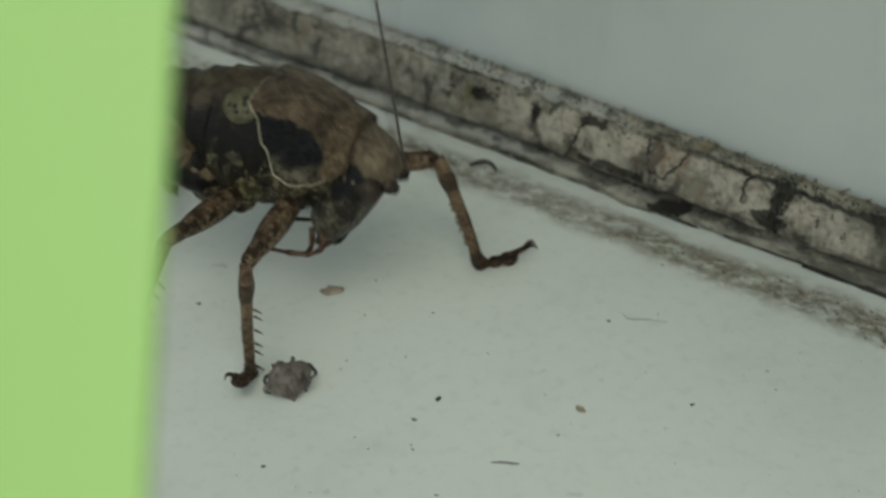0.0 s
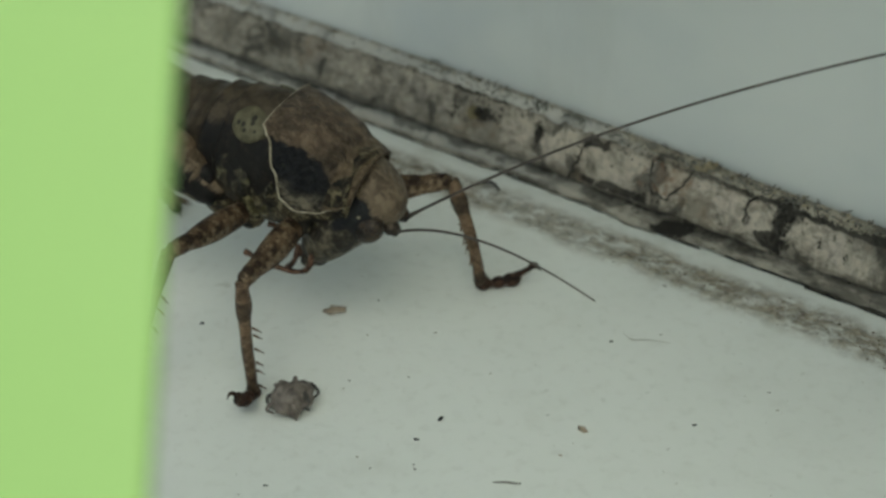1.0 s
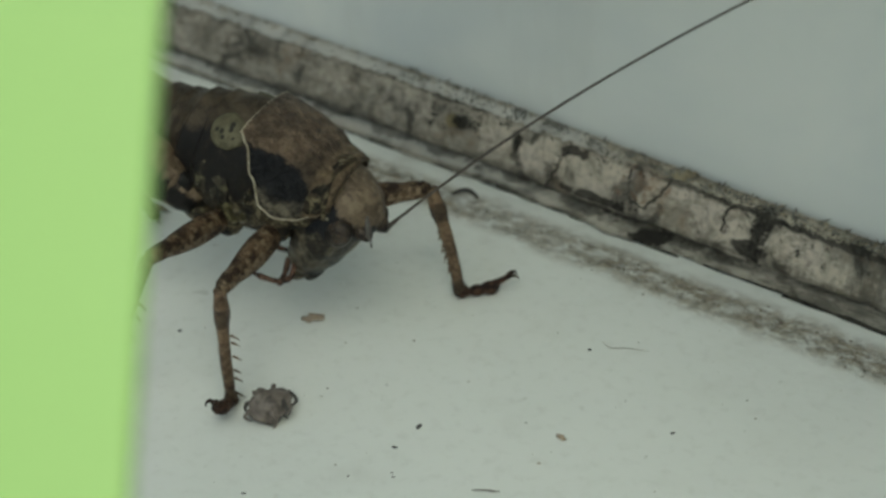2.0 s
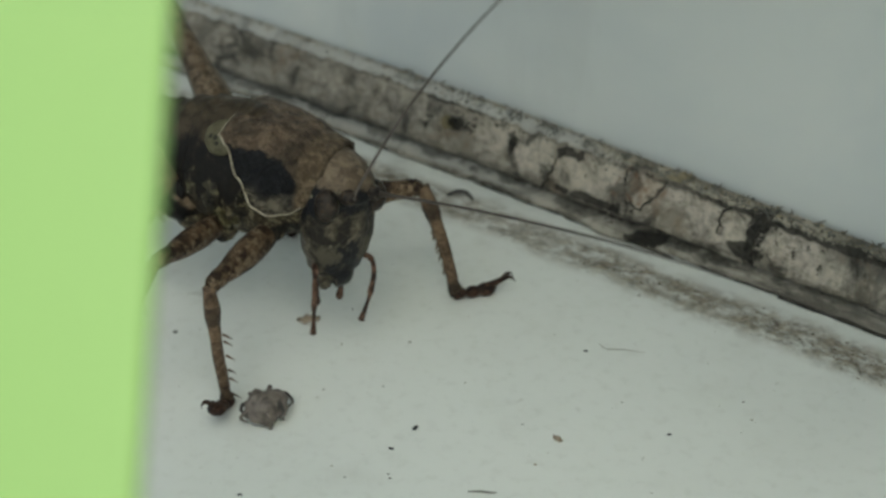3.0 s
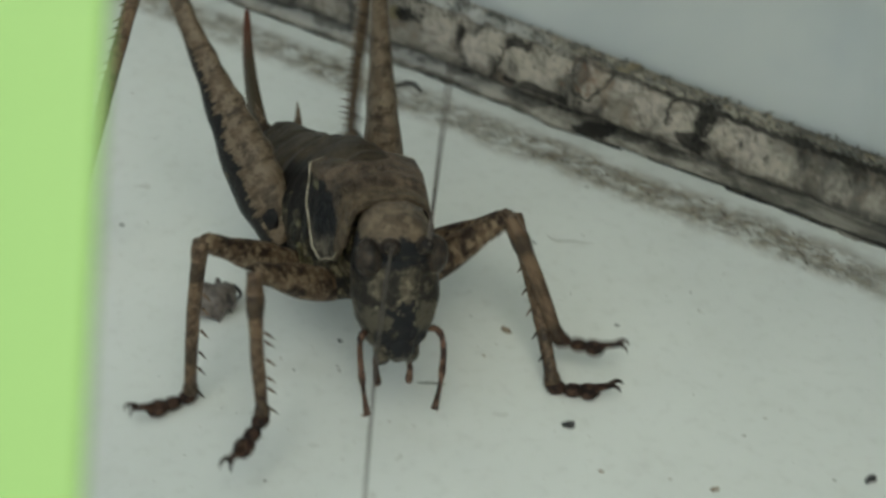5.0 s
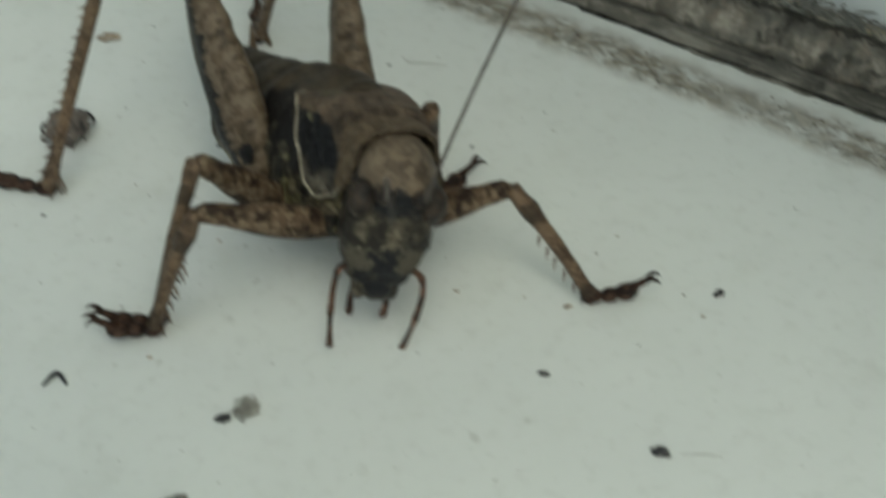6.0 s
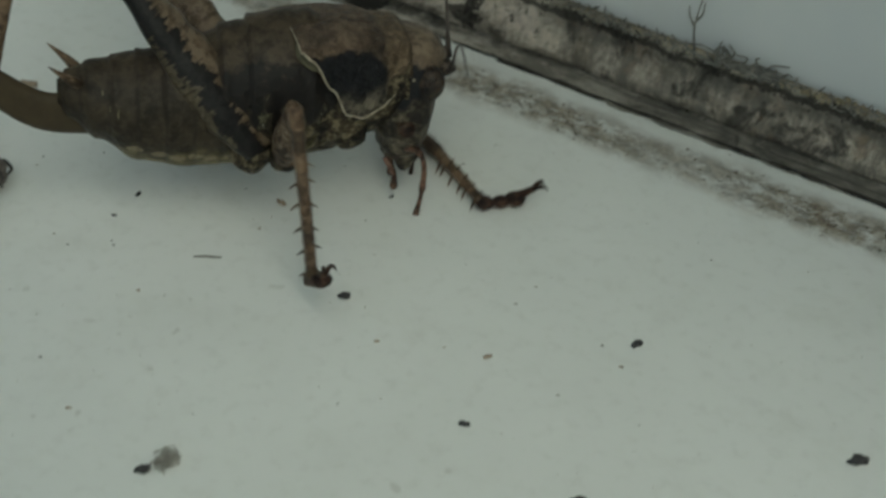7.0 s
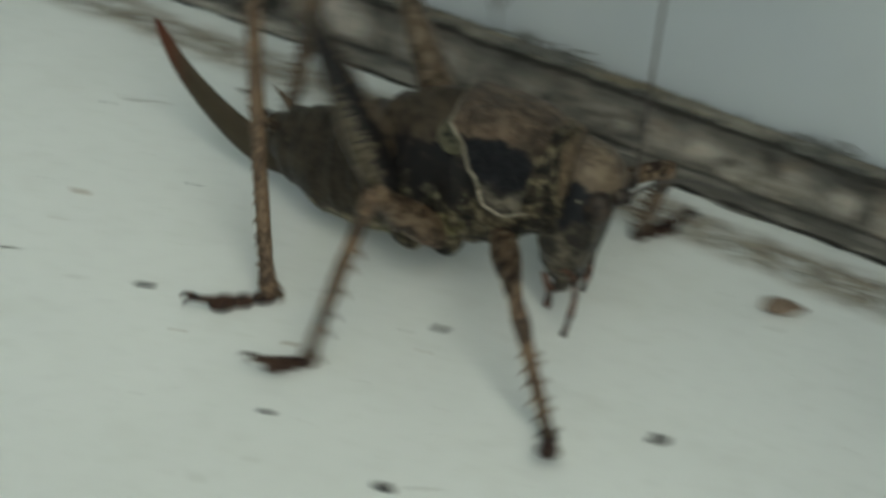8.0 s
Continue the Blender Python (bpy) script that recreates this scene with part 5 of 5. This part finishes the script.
def key_at(table, t):
    """Values at t on a smooth curve through a table's rows, without overshoot."""
    xs = [r[0] for r in table]
    if t <= xs[0]:
        return list(table[0][1:])
    if t >= xs[-1]:
        return list(table[-1][1:])
    i = max(k for k in range(len(xs) - 1) if xs[k] <= t)
    out = []
    for c in range(1, len(table[0])):
        def slope(k):
            if k == 0 or k == len(xs) - 1:
                return 0.0
            a = (table[k][c] - table[k - 1][c]) / (xs[k] - xs[k - 1])
            b = (table[k + 1][c] - table[k][c]) / (xs[k + 1] - xs[k])
            return 0.0 if a * b <= 0 else 2 * a * b / (a + b)

        h = xs[i + 1] - xs[i]
        u = (t - xs[i]) / h
        p0, p1, m0, m1 = table[i][c], table[i + 1][c], slope(i) * h, slope(i + 1) * h
        out.append(p0 * (1 + 2 * u) * (1 - u) ** 2 + m0 * u * (1 - u) ** 2 + p1 * u * u * (3 - 2 * u) + m1 * u * u * (u - 1))
    return out


def foot_at(rows, t):
    """A foot's place: still in its stances, lifted in an arc between them."""
    rows = [(*r, 0.0)[:5] for r in rows]
    for a, b, x, y, z in rows:
        if a <= t <= b:
            return Vector((x, y, z)), min(1.0, z)
    for (a0, b0, x0, y0, z0), (a1, b1, x1, y1, z1) in zip(rows, rows[1:]):
        if b0 < t < a1:
            u = (t - b0) / (a1 - b0)
            f = u * u * (3 - 2 * u)
            rise = 2.0 * math.sin(math.pi * u) if z0 + z1 == 0 else 0.3 * math.sin(math.pi * u)
            return Vector((x0 + (x1 - x0) * f, y0 + (y1 - y0) * f, z0 + (z1 - z0) * f + rise)), math.sin(math.pi * u)
    return Vector((rows[-1][2], rows[-1][3], 0.0)), 0.0


def frame_of(origin, x, z):
    """A pose (metres) with its x axis along x and its z axis near z."""
    x = x.normalized()
    y = z.cross(x).normalized()
    z = x.cross(y)
    m = Matrix((x, y, z)).transposed().to_4x4()
    m.translation = origin * MM
    return m


MID_POLES = {
    -1: [(0.0, 0.15, 0.63, 0.76), (2.2, 0.15, 0.63, 0.76), (3.3, 0.32, 0.6, 0.73), (4.12, 0.32, 0.6, 0.73), (4.6, 0.1, 0.9, 0.5), (5.3, 0.41, 0.62, 0.67), (5.41, 0.41, 0.62, 0.67), (5.5, 0.25, 0.62, 0.74), (6.4, 0.25, 0.62, 0.74), (6.6, -0.04, 0.71, 0.7), (6.95, -0.08, 0.64, 0.76), (7.1, 0.09, 0.68, 0.73), (7.5, 0.12, 0.93, 0.36), (7.62, 0.12, 0.93, 0.36), (7.7, 0.1, 0.7, 0.7), (7.8, 0.13, 0.53, 0.84), (8.0, 0.18, 0.38, 0.91)],
    1: [(0.0, -0.8, 0.3, 0.2), (4.1, -0.8, 0.3, 0.2), (4.9, 0.1, 0.7, 0.8), (5.5, 0.35, 0.4, 0.85), (5.65, 0.46, 0.18, 0.86), (6.4, 0.46, 0.18, 0.86), (6.65, -0.8, 0.3, 0.1), (7.5, -0.8, 0.3, 0.1), (7.75, -0.8, 0.3, 0.0), (8.0, -0.8, 0.3, 0.0)],
}
FORE_POLES = {
    -1: [(0.0, 0.0, 0.66, 0.75), (2.2, 0.0, 0.66, 0.75), (3.3, -0.05, 0.69, 0.72), (4.2, -0.05, 0.69, 0.72), (4.6, 0.1, 1.0, 0.5), (5.3, 0.4, 0.63, 0.67), (5.6, 0.08, 0.67, 0.73), (6.4, 0.08, 0.67, 0.73), (6.5, -0.1, 0.6, 0.79), (6.85, -0.14, 0.55, 0.82), (6.98, 0.0, -1.0, 0.1), (7.32, 0.0, -1.0, 0.1), (7.45, -0.08, 0.71, 0.7), (7.6, -0.05, 0.75, 0.68), (7.72, 0.35, 0.82, 0.45), (7.8, 0.19, 0.72, 0.67), (7.9, 0.11, 0.53, 0.84), (8.0, 0.23, 0.53, 0.81)],
    1: [(0.0, 0.31, 0.42, 0.86), (2.2, 0.31, 0.42, 0.86), (3.3, 0.35, 0.47, 0.81), (4.2, 0.35, 0.47, 0.81), (4.6, 0.2, 1.0, 0.6), (5.3, 0.4, 0.16, 0.9), (5.41, 0.4, 0.16, 0.9), (5.52, 0.36, -0.09, 0.93), (6.4, 0.36, -0.09, 0.93), (6.55, 0.2, 1.0, 0.6), (6.9, 0.2, 1.0, 0.6), (6.98, 0.19, 0.95, -0.23), (7.33, 0.19, 0.95, -0.23), (7.45, 0.47, -0.21, 0.85), (7.65, 0.4, 0.1, 0.85), (7.8, 0.35, 0.15, 0.92), (7.9, 0.56, 0.06, 0.83), (8.0, 0.79, 0.1, 0.6)],
}
HIND_POLES = {
    -1: [(0.0, -0.75, 0.12, 1.0), (4.5, -0.6, 0.15, 1.0), (5.3, -0.29, 0.04, 0.96), (5.5, -0.38, 0.15, 0.91), (6.3, -0.34, 0.18, 0.92), (6.5, -0.22, 0.06, 0.97), (6.7, -0.29, -0.02, 0.96), (7.0, -0.2, -0.27, 0.93), (7.15, -0.2, -0.3, 0.93), (7.5, -0.27, -0.04, 0.96), (7.7, -0.11, -0.03, 0.99), (8.0, -0.5, 0.05, 0.87)],
    1: [(0.0, -0.72, -0.34, 0.6), (2.2, -0.72, -0.34, 0.6), (3.3, -0.55, 0.38, 0.75), (4.1, -0.55, 0.38, 0.75), (4.6, -0.3, 0.1, 0.95), (5.3, -0.04, -0.23, 0.97), (5.5, -0.02, -0.14, 0.99), (6.3, -0.03, -0.26, 0.97), (6.7, -0.5, 0.12, 1.0), (7.0, -0.17, 0.6, 0.75), (7.3, -0.17, 0.6, 0.75), (7.5, -0.23, 0.32, 0.92), (7.7, -0.1, 0.16, 0.98), (7.8, -0.31, 0.16, 0.94), (8.0, -0.05, -0.07, 1.0)],
}
# seconds; how far the hind thighs' upper edges lean inwards
THIGH_LEAN = [(0.0, 0.25), (4.3, 0.25), (5.2, -0.05), (6.35, -0.05), (6.65, 0.25), (6.9, 0.28), (7.05, 0.33), (7.3, 0.3), (7.5, 0.25), (8.0, 0.25)]


def motions():
    times = [i / 10 for i in range(81)]
    body_rows, shield_rows, head_rows = [], [], []
    limb_rows = {(key, i): [] for key in LEG_PARTS for i in range(3)}
    feeler_rows = {-1: [], 1: []}
    for t in times:
        x, y, z, yaw, pitch, roll = key_at(BODY, t)
        m = pose(x * MM, y * MM, z * MM, 0, 0, yaw) @ pose(0, 0, 0, 0, -pitch, 0) @ pose(0, 0, 0, roll, 0, 0)
        # pitch and roll turn the body about its middle, above the sill
        body_rows.append((t, m))
        back = m.inverted()
        turn, nod, lean = key_at(HEAD_TURNS, t)
        a, b, c = key_at(SHIELD_TURNS, t)
        s = Matrix.Translation(SADDLE * MM) @ pose(0, 0, 0, 0, 0, a) @ pose(0, 0, 0, 0, -b, 0) @ pose(0, 0, 0, c, 0, 0) @ Matrix.Translation(SADDLE * -MM)
        shield_rows.append((t, s))
        h = s @ Matrix.Translation(PIVOT * MM) @ pose(0, 0, 0, 0, 0, turn) @ pose(0, 0, 0, 0, -nod, 0) @ pose(0, 0, 0, lean, 0, 0)
        head_rows.append((t, h))
        hw = m @ h
        for side, ob in FEELERS.items():
            az, el = (radians(v) for v in key_at(FEELER_TURNS[side], t))
            way = Vector((math.cos(az) * math.cos(el), math.sin(az) * math.cos(el), math.sin(el)))
            base = (Vector((5.6, side * 0.7, 6.9)) - PIVOT)
            local = hw.to_3x3().inverted() @ way
            up = hw.to_3x3().inverted() @ Vector((0, 0, 1))
            feeler_rows[side].append((t, frame_of(base, local, up)))
        for key, rows in STANCES.items():
            kind, side = key
            hip, fl, tl = LEGS[kind]
            hip_w = (m @ (Vector((hip[0], hip[1] * side, hip[2])) * MM)) / MM
            foot_w, lift = foot_at(rows, t)
            ankle = foot_w + Vector((0, 0, 0.35))
            d = ankle - hip_w
            reach = min(d.length, fl + tl - 0.05)
            way = d.normalized()
            pole = Vector(key_at(FORE_POLES[side], t) if kind == "fore" else key_at(MID_POLES[side], t) if kind == "mid" else key_at(HIND_POLES[side], t))
            pole = m.to_3x3() @ Vector((pole.x, pole.y * side, pole.z))
            perp = (pole - way * pole.dot(way)).normalized()
            a = (fl * fl - tl * tl + reach * reach) / (2 * reach)
            knee = hip_w + way * a + perp * math.sqrt(max(0.0, fl * fl - a * a))
            end = hip_w + way * reach
            top = perp
            if kind == "hind":
                top = perp - (m.to_3x3() @ Vector((0, side * key_at(THIGH_LEAN, t)[0], 0)))
            limb_rows[key, 0].append((t, back @ frame_of(hip_w, knee - hip_w, top)))
            limb_rows[key, 1].append((t, back @ frame_of(knee, end - knee, perp)))
            out = foot_w - hip_w
            out.z = 0
            out = out.normalized() + (m.to_3x3() @ Vector(((0.5 if kind == "fore" else 0.0) if kind != "hind" else -0.5, side * 0.6, 0)))
            out.z = -0.5 * lift
            for a, b, bearing, tilt in FOOT_AIMS.get(key, ()):
                if a <= t <= b:
                    out = Vector((math.cos(radians(bearing)), math.sin(radians(bearing)), math.tan(radians(tilt))))
            limb_rows[key, 2].append((t, back @ frame_of(end - Vector((0, 0, 0.35)), out, Vector((0, 0, 1)))))
    walk(cricket, body_rows)
    walk(SHIELD, shield_rows)
    walk(SKULL, head_rows)
    for side, ob in PALPS.items():
        root = (Vector((4.1, side * 1.0, 3.2)) - PIVOT) * MM
        walk(ob, [(t, Matrix.Translation(root) @ pose(0, 0, 0, 0, key_at(PALP_TURNS, t)[0], 0) @ Matrix.Translation(-root)) for t in times])
    for pad in WING_PADS:
        walk(pad, [(t, pose(key_at(PAD_SLIDES, t)[0] * MM, 0, 0)) for t in times])
    for side, ob in FEELERS.items():
        walk(ob, feeler_rows[side])
    for key, pieces in LEG_PARTS.items():
        for i, ob in enumerate(pieces):
            walk(ob, limb_rows[key, i])


motions()
